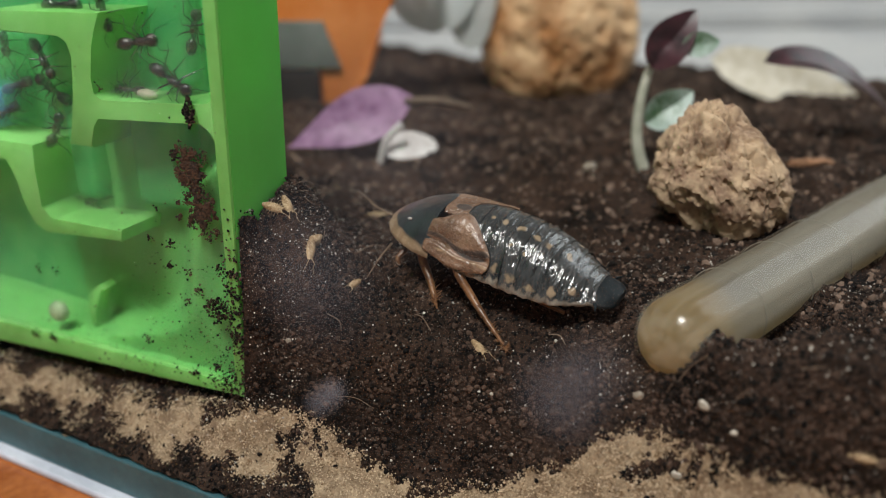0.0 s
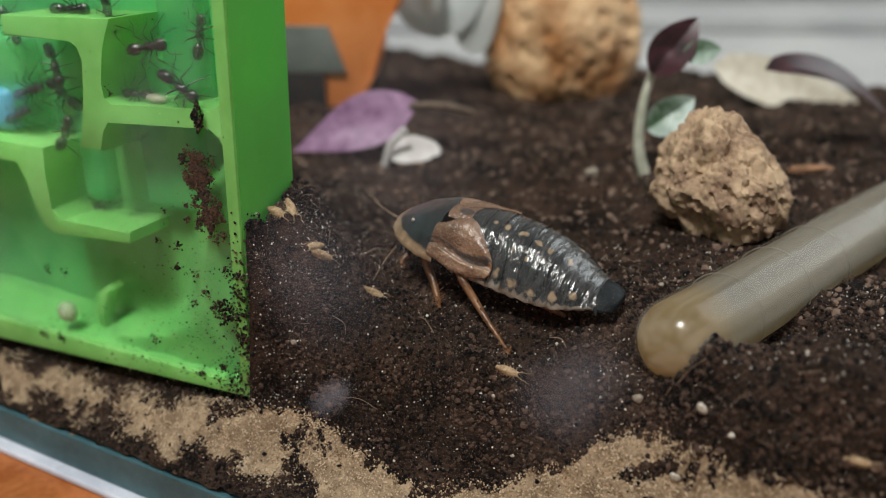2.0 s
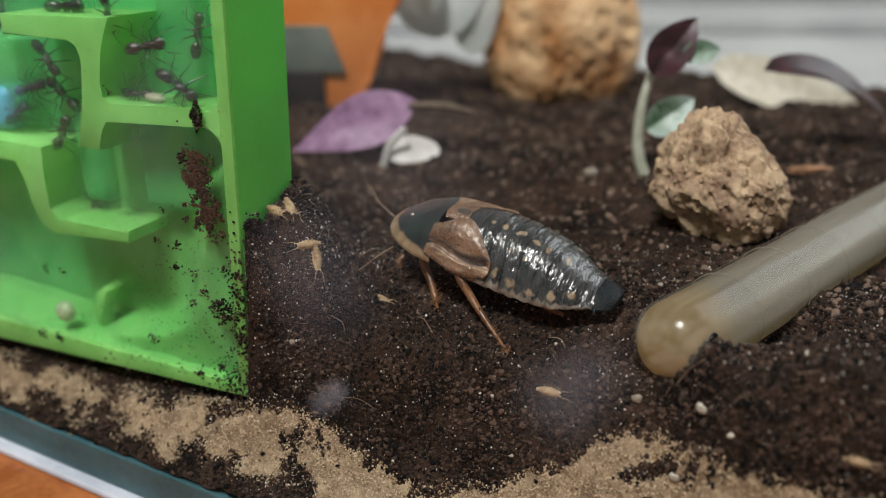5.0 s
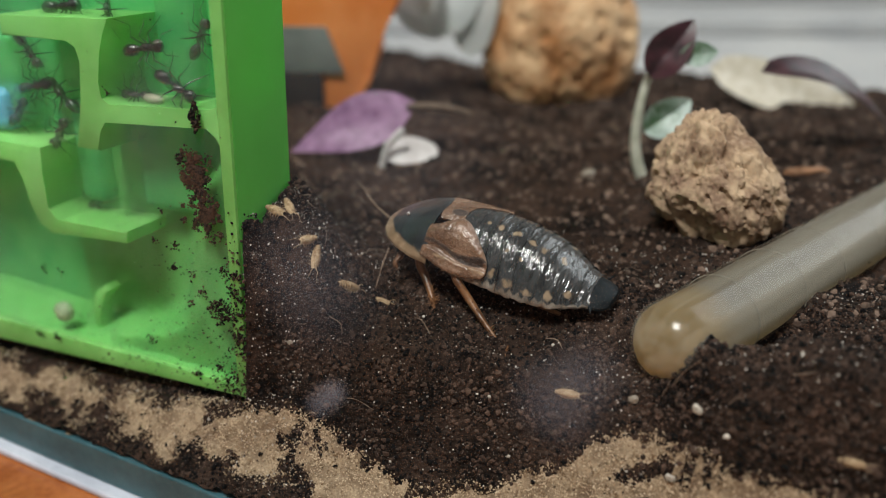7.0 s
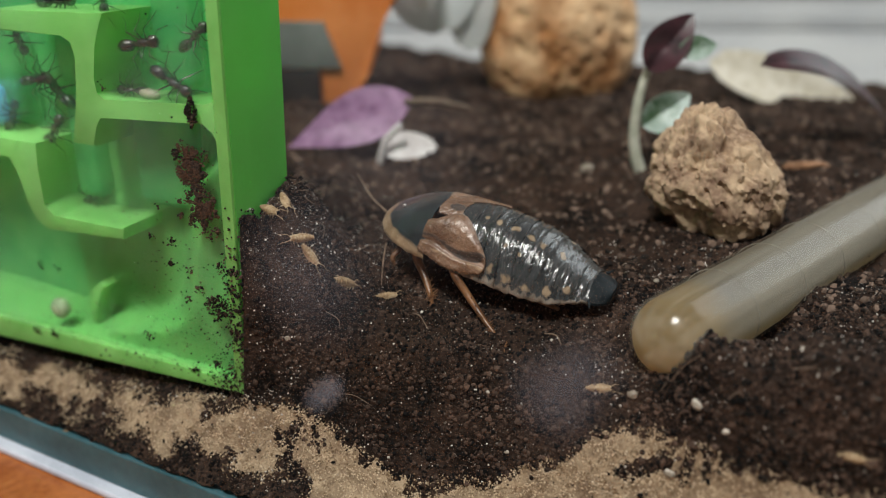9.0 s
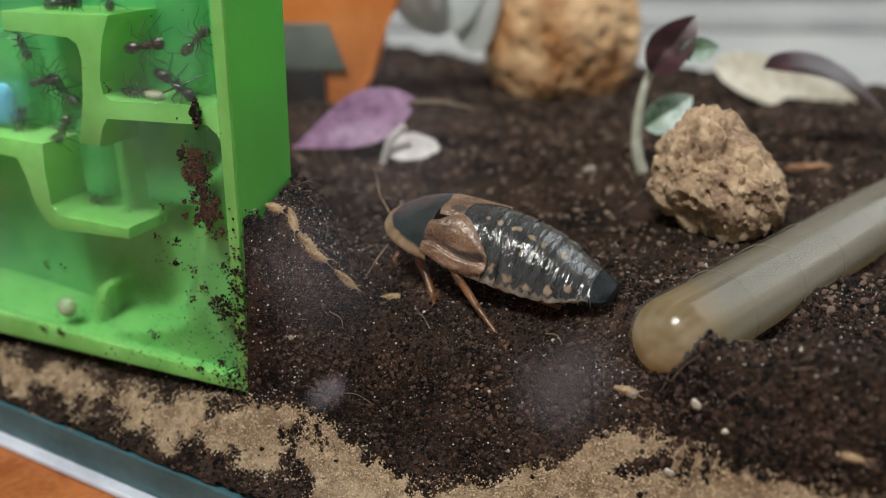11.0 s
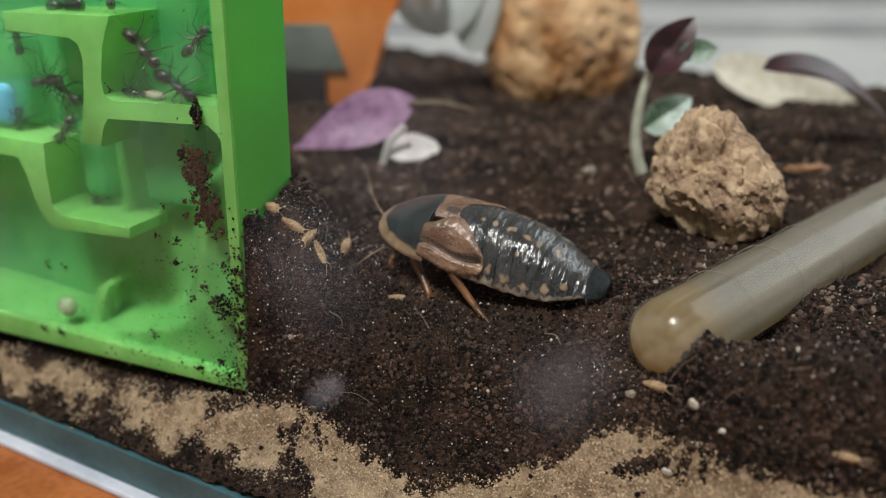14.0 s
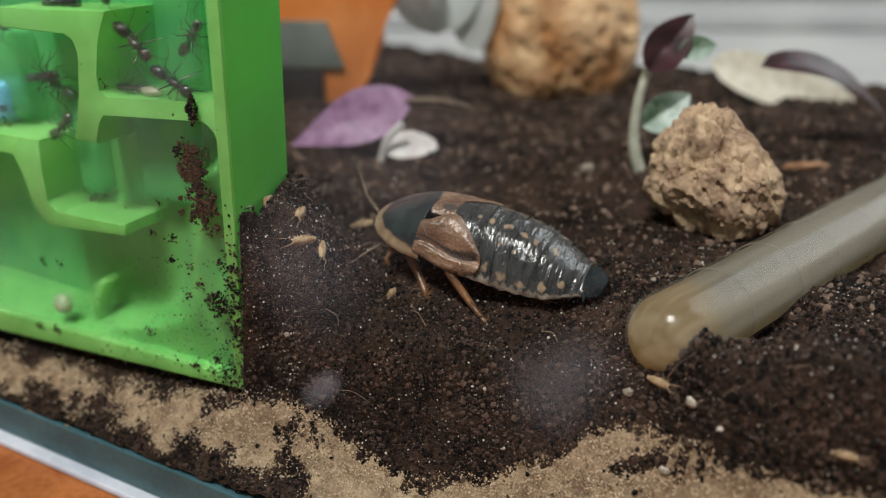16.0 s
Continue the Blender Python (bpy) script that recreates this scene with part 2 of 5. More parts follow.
M_ISO = material("straw_shell", (0.20, 0.125, 0.062), (0.45, 0.34, 0.21), 0.55, 700, 3000, bump=0.4, spec=0.3)
M_ANT = material("black_ant", (0.0025, 0.0024, 0.0023), (0.009, 0.0088, 0.0085), 0.24, 800, 1500, bump=0.5, bump_scale=1300, spec=0.7)
M_ANT_BROWN = material("brown_ant", (0.004, 0.003, 0.0025), (0.026, 0.018, 0.015), 0.26, 800, 1500, bump=0.5, bump_scale=1300, spec=0.7)
M_STONE = material("tan_stone", (0.14, 0.078, 0.05), (0.47, 0.345, 0.225), 0.85, 170, 1100, bump=0.8, spread=(0.30, 0.60), bump_scale=700)
M_STONE_FAR = material("cork_stone", (0.36, 0.155, 0.05), (0.66, 0.46, 0.27), 0.85, 60, 900, bump=0.8, spread=(0.36, 0.64))
M_PURPLE_LEAF = leafy("purple_leaf", (0.27, 0.12, 0.27), (0.46, 0.25, 0.46), 0.45, 0.4)
M_DARK_LEAF = leafy("maroon_leaf", (0.012, 0.005, 0.008), (0.065, 0.018, 0.028), 0.35, 0.2)
M_GREEN_LEAF = leafy("grey_green_leaf", (0.09, 0.20, 0.09), (0.52, 0.64, 0.60), 0.4, 0.3, 150)
M_STEM = leafy("pale_stem", (0.50, 0.52, 0.42), (0.70, 0.70, 0.60), 0.45, 0.3)
M_PETAL = leafy("white_petal", (0.62, 0.58, 0.58), (0.80, 0.78, 0.78), 0.5, 0.35)
M_CREAM = leafy("cream_leaf", (0.66, 0.62, 0.50), (0.84, 0.81, 0.72), 0.5, 0.3)
M_TWIG = material("dry_fibre", (0.07, 0.045, 0.030), (0.18, 0.13, 0.09), 0.7, 500, 2500)
M_ORANGE = material("orange_plastic", (0.68, 0.20, 0.045), (0.84, 0.31, 0.10), 0.4, 50, 800, bump=0.1)
M_CHIP = material("orange_bark", (0.15, 0.07, 0.03), (0.33, 0.17, 0.085), 0.7, 300, 1800, bump=0.5)
M_GREY = material("grey_panel", (0.10, 0.12, 0.11), (0.19, 0.21, 0.20), 0.5, 50, 800, bump=0.1)
M_BLUE = material("blue_plastic", (0.06, 0.30, 0.50), (0.12, 0.45, 0.66), 0.4, 60, 800)
M_FILM = leafy("translucent_film", (0.76, 0.80, 0.81), (0.90, 0.93, 0.93), 0.25, 0.55, 80)
# near-black colour for the shade inside the hide's entrance
M_ENTRANCE_SHADE = material("entrance_shade", (0.004, 0.004, 0.004), (0.016, 0.014, 0.013), 0.8, 300, 2000, bump=0.5)


def tube_material():
    """Clouded plastic of the vial: partly clear, partly scattering, glossy; stretched noise paints lengthwise highlight
    streaks.
    """
    m = material("clouded_plastic_glints", (0.10, 0.097, 0.086), (0.42, 0.405, 0.355), 0.22, 260, 900, bump=0.0, stretch=(0.04, 1.0, 1.0))
    nt = m.node_tree
    bs, out = nt.nodes["Principled BSDF"], nt.nodes["Material Output"]
    bs.inputs["Coat Weight"].default_value = 0.3
    bs.inputs["Coat Roughness"].default_value = 0.08
    tr = nt.nodes.new("ShaderNodeBsdfTransparent")
    tr.inputs[0].default_value = (0.96, 0.94, 0.88, 1)
    mx = nt.nodes.new("ShaderNodeMixShader")
    mx.inputs[0].default_value = 0.68
    nt.links.new(bs.outputs[0], mx.inputs[1])
    nt.links.new(tr.outputs[0], mx.inputs[2])
    nt.links.new(mx.outputs[0], out.inputs["Surface"])
    return m


M_TUBE = tube_material()
M_RING = thin(material("pale_ring", (0.36, 0.35, 0.31), (0.50, 0.485, 0.43), 0.3, 200, 900), 0.5)
# stretched noise here too: faint reflection streaks painted along the tube
M_WATER = material("cloudy_filling", (0.48, 0.465, 0.41), (0.66, 0.64, 0.57), 0.35, 150, 500, bump=0.0, stretch=(0.06, 1.0, 1.0))
two_tone(M_WATER, "amber", (0.62, 0.47, 0.22), (0.82, 0.67, 0.39), 0.0, 1.0, 0.35, 160)
thin(M_WATER, 0.72)


# ---- building helpers (lengths in millimetres) ----


def part(name, bm, mat, parent=None, label="", smooth=True, scale=MM):
    me = bpy.data.meshes.new(name)
    if scale != 1:
        bmesh.ops.scale(bm, vec=(scale,) * 3, verts=bm.verts)
    bmesh.ops.recalc_face_normals(bm, faces=bm.faces)
    bm.to_mesh(me)
    bm.free()
    for m in mat if isinstance(mat, (list, tuple)) else (mat,):
        me.materials.append(m)
    if smooth:
        me.polygons.foreach_set("use_smooth", [True] * len(me.polygons))
        me.set_sharp_from_angle(angle=radians(38))
    ob = new(name, me)
    if parent:
        ob.parent = parent
    if label:
        tagged(ob, label)
    return ob


def raw(name, verts, faces, mat, smooth=False, parent=None):
    me = bpy.data.meshes.new(name)
    me.from_pydata([tuple(v) for v in verts], [], [tuple(f) for f in faces])
    me.materials.append(mat)
    if smooth:
        me.polygons.foreach_set("use_smooth", [True] * len(me.polygons))
    ob = new(name, me)
    if parent:
        ob.parent = parent
    return ob


def box(bm, x0, x1, y0, y1, z0, z1, bevel=0.3, seg=2):
    r = bmesh.ops.create_cube(bm, size=1)
    vs = r["verts"]
    for v in vs:
        v.co = Vector(((x0 + x1) / 2 + v.co.x * (x1 - x0), (y0 + y1) / 2 + v.co.y * (y1 - y0), (z0 + z1) / 2 + v.co.z * (z1 - z0)))
    if bevel:
        bmesh.ops.bevel(bm, geom=list({e for v in vs for e in v.link_edges}), offset=bevel, segments=seg, affect="EDGES", profile=0.5)
    return bm


def prism(bm, outline, y0, y1, bevel=0.0):
    """An outline in x and z, drawn out from y0 to y1."""
    a = [bm.verts.new((x, y0, z)) for x, z in outline]
    b = [bm.verts.new((x, y1, z)) for x, z in outline]
    faces = [bm.faces.new(a), bm.faces.new(b[::-1])]
    n = len(a)
    for i in range(n):
        faces.append(bm.faces.new((a[i], a[(i + 1) % n], b[(i + 1) % n], b[i])))
    if bevel:
        bmesh.ops.bevel(bm, geom=[e for e in faces[0].edges], offset=bevel, segments=2, affect="EDGES", profile=0.5)
    return bm


def tube(bm, points, radii, sides=8, cap=True, squash=1.0):
    """A round limb through points with a radius at each."""
    pts = [Vector(p) for p in points]
    rings = []
    for i, p in enumerate(pts):
        d = (pts[min(i + 1, len(pts) - 1)] - pts[max(i - 1, 0)]).normalized()
        s = d.cross(Vector((0, 0, 1)))
        s = s.normalized() if s.length > 1e-4 else Vector((1, 0, 0))
        u = s.cross(d).normalized()
        rings.append([bm.verts.new(p + radii[i] * (math.cos(k * math.tau / sides) * s + squash * math.sin(k * math.tau / sides) * u)) for k in range(sides)])
    for a, b in zip(rings, rings[1:]):
        for k in range(sides):
            bm.faces.new((a[k], a[(k + 1) % sides], b[(k + 1) % sides], b[k]))
    if cap:
        bm.faces.new(rings[0][::-1])
        bm.faces.new(rings[-1])
    return bm


def smooth_line(points, steps=6):
    """Catmull-Rom through points."""
    p = [Vector(q) for q in points]
    p = [2 * p[0] - p[1]] + p + [2 * p[-1] - p[-2]]
    out = []
    for i in range(1, len(p) - 2):
        for k in range(steps):
            t = k / steps
            out.append(0.5 * (2 * p[i] + (p[i + 1] - p[i - 1]) * t + (2 * p[i - 1] - 5 * p[i] + 4 * p[i + 1] - p[i + 2]) * t * t
                              + (3 * p[i] - p[i - 1] - 3 * p[i + 1] + p[i + 2]) * t ** 3))
    return out + [p[-2]]


def blob(bm, centre, rx, ry, rz, u=14, v=9, rough=0.0, freq=0.3, seed=0.0):
    r = bmesh.ops.create_uvsphere(bm, u_segments=u, v_segments=v, radius=1)
    for w in r["verts"]:
        k = 1 + (rough * noise.fractal(w.co * freq * 10 + Vector((seed, seed * 0.7, 3)), 1.0, 2.0, 3) if rough else 0)
        w.co = Vector((centre[0] + w.co.x * rx * k, centre[1] + w.co.y * ry * k, centre[2] + w.co.z * rz * k))
    return bm


def ss(a, b, v):
    t = np.clip((v - a) / (b - a), 0.0, 1.0) if isinstance(v, np.ndarray) else min(1.0, max(0.0, (v - a) / (b - a)))
    return t * t * (3 - 2 * t)


def bell(v, c, w):
    return np.exp(-((v - c) / w) ** 2) if isinstance(v, np.ndarray) else math.exp(-((v - c) / w) ** 2)


# ---- ground form: height of the soil in millimetres at a place in millimetres ----
def ground_form(x, y):
    e = y - (106.0 - 0.378 * x) + 4.0 * ss(29, 40, x)
    q = (x + 30.2) - 0.467 * (y - 118)
    p = 0.423 * (x + 31.3) + 0.906 * (y - 118.2)
    under = ss(0.3, -1.6, q) * (1 - ss(15, 24, p))     # the nest and the ground before it
    z = 2.0 + 23.5 * ss(-7.5, 4.0, e) + 4.0 * ss(3, 24, e) + 3.0 * ss(20, 90, e)
    z += 17.0 * bell(x, -25, 9) * ss(-1.5, 6, e) * (1 - ss(15, 30, e))
    z += 5.0 * ss(27, 47, x) * ss(-8, 1, e) * (1 - 0.8 * ss(9, 22, e))
    z += 6.3 * bell(x, 34.4, 4.4) * ss(-3, 2, e) * (1 - ss(7, 13, e))
    z += 4.6 * ss(33, 48, x) * ss(-1, 4, e) * (1 - 0.7 * ss(7, 18, e))
    along, side = 0.728 * (x - 32.5) + 0.686 * (y - 101.5), 0.686 * (x - 32.5) - 0.728 * (y - 101.5)
    z -= (6.5 * bell(along, 16, 8) + 5.0 * ss(22, 52, along)) * ss(13, 8, side) * ss(-3, 2, side)    # the soil has sunk along the tube
    z += 3.0 * bell(x, 22, 12) * bell(e, -3, 4)
    low = 9.5 - 8.5 * ss(-2, -9, p) - 3.5 * ss(-33, -60, x)
    z = z + (np.minimum(low, z) - z) * under
    z += 2.5 * bell(x, -38, 22) * ss(75, 130, e)
    # soil heaped against the side of the nest
    heap = (42.5 - 2.6 * np.maximum(q, 0.0) - 1.2 * np.sin(1.3 * q)) * ss(-3.2, 0.8, p) * (1 - 0.10 * ss(2.0, 11.0, p)) * ss(9.0, 5.0, q)
    z = np.where((q > -0.3) & (p < 16), np.maximum(z, heap), z)
    return np.maximum(z, 0.9)


GRID = 0.4
GX0, GY0 = -170.0, -5.0
_gx, _gy = np.meshgrid(GX0 + GRID * np.arange(1060), GY0 + GRID * np.arange(930), indexing="ij")
HEIGHTS = ground_form(_gx, _gy).tolist()


def ground(x, y):
    """The height between the four nearest places of the table."""
    u, v = (x - GX0) / GRID, (y - GY0) / GRID
    i, j = int(u), int(v)
    u, v = u - i, v - j
    a, b = HEIGHTS[i], HEIGHTS[i + 1]
    return (a[j] * (1 - v) + a[j + 1] * v) * (1 - u) + (b[j] * (1 - v) + b[j + 1] * v) * u


def rough_ground(x, y):
    z = ground(x, y)
    v = Vector((x, y, z)) * 0.11
    return max(0.35, z + (1.1 + 1.2 * ss(120, 190, y)) * noise.fractal(v, 1.0, 2.1, 4) + 0.75 * noise.noise(Vector((x, y, z)) * 0.75))


GLASS = (0.4633, 0.8862)          # the way in through the front pane
ALONG = (0.8862, -0.4633)
C0 = 78.3                         # the front pane's outer face
TURN = math.degrees(math.atan2(ALONG[1], ALONG[0]))


def tank_place(a, b, z=0.0):
    """Millimetres along the front pane, behind its outer face, and up."""
    return Vector((ALONG[0] * a + GLASS[0] * (C0 + b), ALONG[1] * a + GLASS[1] * (C0 + b), z))


# ---- setting ----
def build_room():
    m = box(bmesh.new(), -2000, 2200, -1900, 1900, -850, -750, 0)
    tagged(part("floor", m, M_FLOOR, smooth=False), "brown boarded floor", kind="structure")
    for nm, q in (("wall_north", (-2000, 2200, 1900, 2000, -750, 1700)), ("wall_south", (-2000, 2200, -2000, -1900, -750, 1700)),
                  ("wall_east", (2200, 2300, -2000, 2000, -750, 1700)), ("wall_west", (-2100, -2000, -2000, 2000, -750, 1700))):
        tagged(part(nm, box(bmesh.new(), *q, 0), M_WALL, smooth=False), "plain pale painted wall", kind="structure")
    tagged(part("ceiling", box(bmesh.new(), -2100, 2300, -2000, 2000, 1700, 1800, 0), M_WALL, smooth=False), "plain white ceiling", kind="structure")


def build_table():
    t = new("table")
    t.location = (0, 0, -8.6 * MM)
    tagged(t, "orange-brown varnished wooden table under the glass tank", "table")
    part("tabletop", box(bmesh.new(), -600, 700, -350, 420, -28, 0, 2), M_WOOD, t, smooth=False)
    for x in (-560, 620):
        for y in (-310, 380):
            part("leg", box(bmesh.new(), x, x + 50, y, y + 40, -741, -28, 3), M_WOOD, t, smooth=False)


def build_sill():
    s = new("window_sill")
    tagged(s, "white painted sill board with grooves behind the tank", "sill")
    part("board", box(bmesh.new(), -500, 700, 330, 700, 2, 22, 2), M_SILL, s, smooth=False)
    part("ridge", box(bmesh.new(), -500, 700, 470, 482, 22, 30, 1.5), M_SILL, s, smooth=False)
    part("frame", box(bmesh.new(), -500, 700, 640, 700, 22, 160, 3), M_SILL, s, smooth=False)
    part("apron", box(bmesh.new(), -500, 700, 421, 440, -400, 2, 2), M_SILL, s, smooth=False)


def build_tank():
    t = new("glass_tank")
    tagged(t, "clear glass tank with a teal base edge and white foot strip", "tank")
    t.matrix_world = Matrix.Translation(tank_place(0, 0) * MM) @ pose(0, 0, 0, 0, 0, TURN)
    L, R, D = -215, 125, 215
    for nm, q in (("front_pane", (L, R, -1.6, 0.3, -6.8, 190)), ("back_pane", (L, R, D - 4, D, 0.5, 190)),
                  ("side_pane", (L, L + 4, 0.6, D - 4.2, 0.5, 190)), ("side_pane", (R - 4, R, 0.6, D - 4.2, 0.5, 190))):
        ob = part(nm, box(bmesh.new(), *q, 0), M_GLASS, t, smooth=False)
        ob.visible_shadow = False
    part("base_plate", box(bmesh.new(), L, R, 0.4, D, -6.9, 0.0, 0.3), M_TEAL, t, "teal tinted glass base", smooth=False)
    part("foot_strip", box(bmesh.new(), L, R, -1.7, D + 1, -8.5, -7.0, 0.5), M_WHITE, t, "white plastic strip", smooth=False)


def field(name, mat, height, a_list, b_list, mask=None):
    verts, faces = [], []
    n = len(b_list)
    for a in a_list:
        for b in b_list:
            p = tank_place(a, b)
            verts.append((p.x * MM, p.y * MM, height(p.x, p.y) * MM))
    for i in range(len(a_list) - 1):
        for j in range(n - 1):
            f = (i * n + j, (i + 1) * n + j, (i + 1) * n + j + 1, i * n + j + 1)
            if mask is None or mask(verts[f[0]][0] / MM, verts[f[0]][1] / MM):
                faces.append(f)
    return raw(name, verts, faces, mat, True)


def spaced(*runs):
    out = []
    for lo, hi, step in runs:
        n = max(1, round((hi - lo) / step))
        out += [lo + (hi - lo) * i / n for i in range(n)]
    return out + [runs[-1][1]]


A_LIST = spaced((-210.8, -145, 5), (-145, -95, 1.0), (-95, 25, 0.65), (25, 45, 1.2), (45, 120.8, 6))
B_LIST = spaced((0.7, 42, 0.6), (42, 110, 1.3), (110, 210.8, 3.5))


def sand_top(x):
    """The height to which pale sand covers the front of the bank."""
    line = ((-90, 4.4), (-70, 5.9), (-50, 6.8), (-35, 8.4), (-26, 12.4), (-19, 11), (-12, 8), (-2, 5.8), (6, 7.2), (10, 9.2), (17, 13.5), (21.4, 18.0), (28, 19.9), (34.5, 20.9), (38, 20.2), (43, 20.2), (54, 20.4))
    for (a, za), (b, zb) in zip(line, line[1:]):
        if x < b:
            return za + (zb - za) * max(0.0, x - a) / (b - a)
    return line[-1][1]


def sand_margin(x, y):
    z = ground(x, y)
    n1 = noise.fractal(Vector((x, y, z)) * 0.16, 1.0, 2.0, 4)
    n2 = noise.fractal(Vector((x + 40, y, z)) * 0.17, 1.0, 2.0, 4)
    inward = GLASS[0] * x + GLASS[1] * y - C0
    near = 0.6 * (inward - 5.0 + 4.0 * n1 + 8.0 * ss(-18, 0, x))
    foot = 0.423 * (x + 31.3) + 0.906 * (y - 118.2)          # bare dark soil along the foot of the nest, standing for the nest's shadow too
    bare = 0.6 * (-2.2 - foot + 2.5 * n1) if x < -29 else 9.0
    slot = 2.5 * (math.hypot((x - 29.6) / 5.6, (z - 16.3 - 0.36 * (x - 29.6)) / 1.2) - 1 + 0.5 * n2)     # a bare patch in the sand ridge
    return min(slot, sand_top(x) + (1.8 - 0.9 * ss(5, 20, x)) * n1 - z, 4.0 * (0.36 - n2) + 3.0 * ss(2, 14, x), near, bare)


def sandy(x, y):
    return sand_margin(x, y) > 0.1


G = (1 + math.sqrt(5)) / 2
ROUND = (np.array([(-1, G, 0), (1, G, 0), (-1, -G, 0), (1, -G, 0), (0, -1, G), (0, 1, G), (0, -1, -G), (0, 1, -G), (G, 0, -1), (G, 0, 1), (-G, 0, -1), (-G, 0, 1)]) / 1.9,
         np.array([(0, 11, 5), (0, 5, 1), (0, 1, 7), (0, 7, 10), (0, 10, 11), (1, 5, 9), (5, 11, 4), (11, 10, 2), (10, 7, 6), (7, 1, 8),
                   (3, 9, 4), (3, 4, 2), (3, 2, 6), (3, 6, 8), (3, 8, 9), (4, 9, 5), (2, 4, 11), (6, 2, 10), (8, 6, 7), (9, 8, 1)]))
SHARP = (np.array([(1, 0, 0), (-1, 0, 0), (0, 1, 0), (0, -1, 0), (0, 0, 1), (0, 0, -1)], float),
         np.array([(0, 2, 4), (2, 1, 4), (1, 3, 4), (3, 0, 4), (2, 0, 5), (1, 2, 5), (3, 1, 5), (0, 3, 5)]))


def crumbs(name, mat, spots, sizes, form=SHARP):
    """Many small uneven grains in one mesh. spots: places in millimetres."""
    base, tri = form
    n, k = len(spots), len(base)
    rng = np.random.default_rng(5)
    q = rng.normal(size=(n, 4))
    q /= np.linalg.norm(q, axis=1)[:, None]
    w, x, y, z = q.T
    rot = np.stack([1 - 2 * (y * y + z * z), 2 * (x * y - z * w), 2 * (x * z + y * w), 2 * (x * y + z * w), 1 - 2 * (x * x + z * z), 2 * (y * z - x * w),
                    2 * (x * z - y * w), 2 * (y * z + x * w), 1 - 2 * (x * x + y * y)], 1).reshape(n, 3, 3)
    v = base[None] * rng.uniform(0.7, 1.25, (n, k, 1)) * rng.uniform(0.6, 1.2, (n, 1, 3)) * np.array(sizes)[:, None, None]
    v = np.einsum("nij,nkj->nki", rot, v) + np.array(spots)[:, None, :]
    f = tri[None] + k * np.arange(n)[:, None, None]
    return raw(name, (v.reshape(-1, 3) * MM).tolist(), f.reshape(-1, 3).tolist(), mat)


def scatter(count, a0, a1, b0, b1, seed, keep=None):
    rng = random.Random(seed)
    out = []
    while len(out) < count:
        p = tank_place(rng.uniform(a0, a1), rng.uniform(b0, b1))
        gx = (ground(p.x + 0.5, p.y) - ground(p.x - 0.5, p.y), ground(p.x, p.y + 0.5) - ground(p.x, p.y - 0.5))
        if rng.random() > math.sqrt(1 + gx[0] ** 2 + gx[1] ** 2) / 4:
            continue
        if keep and not keep(p.x, p.y):
            continue
        out.append((p.x, p.y, rough_ground(p.x, p.y)))
    return out


def build_ground():
    tagged(field("ground", M_SOIL, rough_ground, A_LIST, B_LIST), "dark brown moist potting soil in a sloping bank", "soil", kind="structure")

    def sand_height(x, y):
        return max(0.2, rough_ground(x, y) + max(-0.8, min(0.3, 0.9 * sand_margin(x, y))))
    tagged(field("sand", M_SAND, sand_height, [a for a in A_LIST if -150 < a < 45], [b for b in B_LIST if b < 34], lambda x, y: sand_margin(x, y) > -1.5),
           "pale beige sand along the foot of the soil bank", "sand", kind="stuff")
    rng, edge = random.Random(2), random.Random(12)
    p = scatter(54000, -140, 32, 0.9, 48, 1, lambda x, y: sand_margin(x, y) < 0.5 - 0.5 * edge.random() or edge.random() < 0.04)
    tagged(crumbs("soil_crumbs", M_CRUMB, p, [rng.choice((0.10, 0.13, 0.16, 0.20, 0.27, 0.40)) * rng.uniform(0.7, 1.3) for _ in p], ROUND),
           "loose dark brown soil crumbs", "soil", kind="stuff")
    p = scatter(17000, -160, 60, 45, 200, 3)
    tagged(crumbs("soil_crumbs", M_FAR_CRUMB, p, [rng.choice((0.22, 0.30, 0.40, 0.65)) * rng.uniform(0.7, 1.3) for _ in p], ROUND),
           "larger dark soil crumbs on the level ground", "soil", kind="stuff")
    p = scatter(2600, -45, 32, 1.5, 60, 21, lambda x, y: x > 24 and sand_margin(x, y) < -1)
    tagged(crumbs("soil_clods", M_CRUMB, p, [rng.choice((0.2, 0.28, 0.36, 0.55)) * rng.uniform(0.7, 1.3) for _ in p], ROUND), "coarse dark soil clods beside the test tube", "soil", kind="stuff")
    p = [(x, y, z + 0.2) for x, y, z in scatter(56000, -145, 35, 0.8, 34, 7, lambda x, y: sand_margin(x, y) > edge.uniform(-1.3, 0.9))]
    tagged(crumbs("sand_grains", M_GRAIN, p, [rng.uniform(0.10, 0.24) for _ in p]), "loose beige and amber sand grains", "sand", kind="stuff")
    p = [(x, y, z + 0.25) for x, y, z in scatter(9000, -140, 35, 5, 60, 9, lambda x, y: not sandy(x, y))]
    p += [(x, y, z + 0.3) for x, y, z in scatter(1000, -140, 35, 2, 60, 11, lambda x, y: -0.3 < (x + 30.2) - 0.467 * (y - 118) < 11 and 92 < y < 128)]
    p += [(x, y, z + 0.3) for x, y, z in scatter(400, -150, 40, 60, 170, 10)]
    tagged(crumbs("pale_specks", M_SPECK, p, [rng.choice((0.06, 0.07, 0.09, 0.11, 0.14, 0.2)) * rng.uniform(0.7, 1.2) for _ in p]),
           "scattered white sand and perlite specks", "specks", kind="stuff")


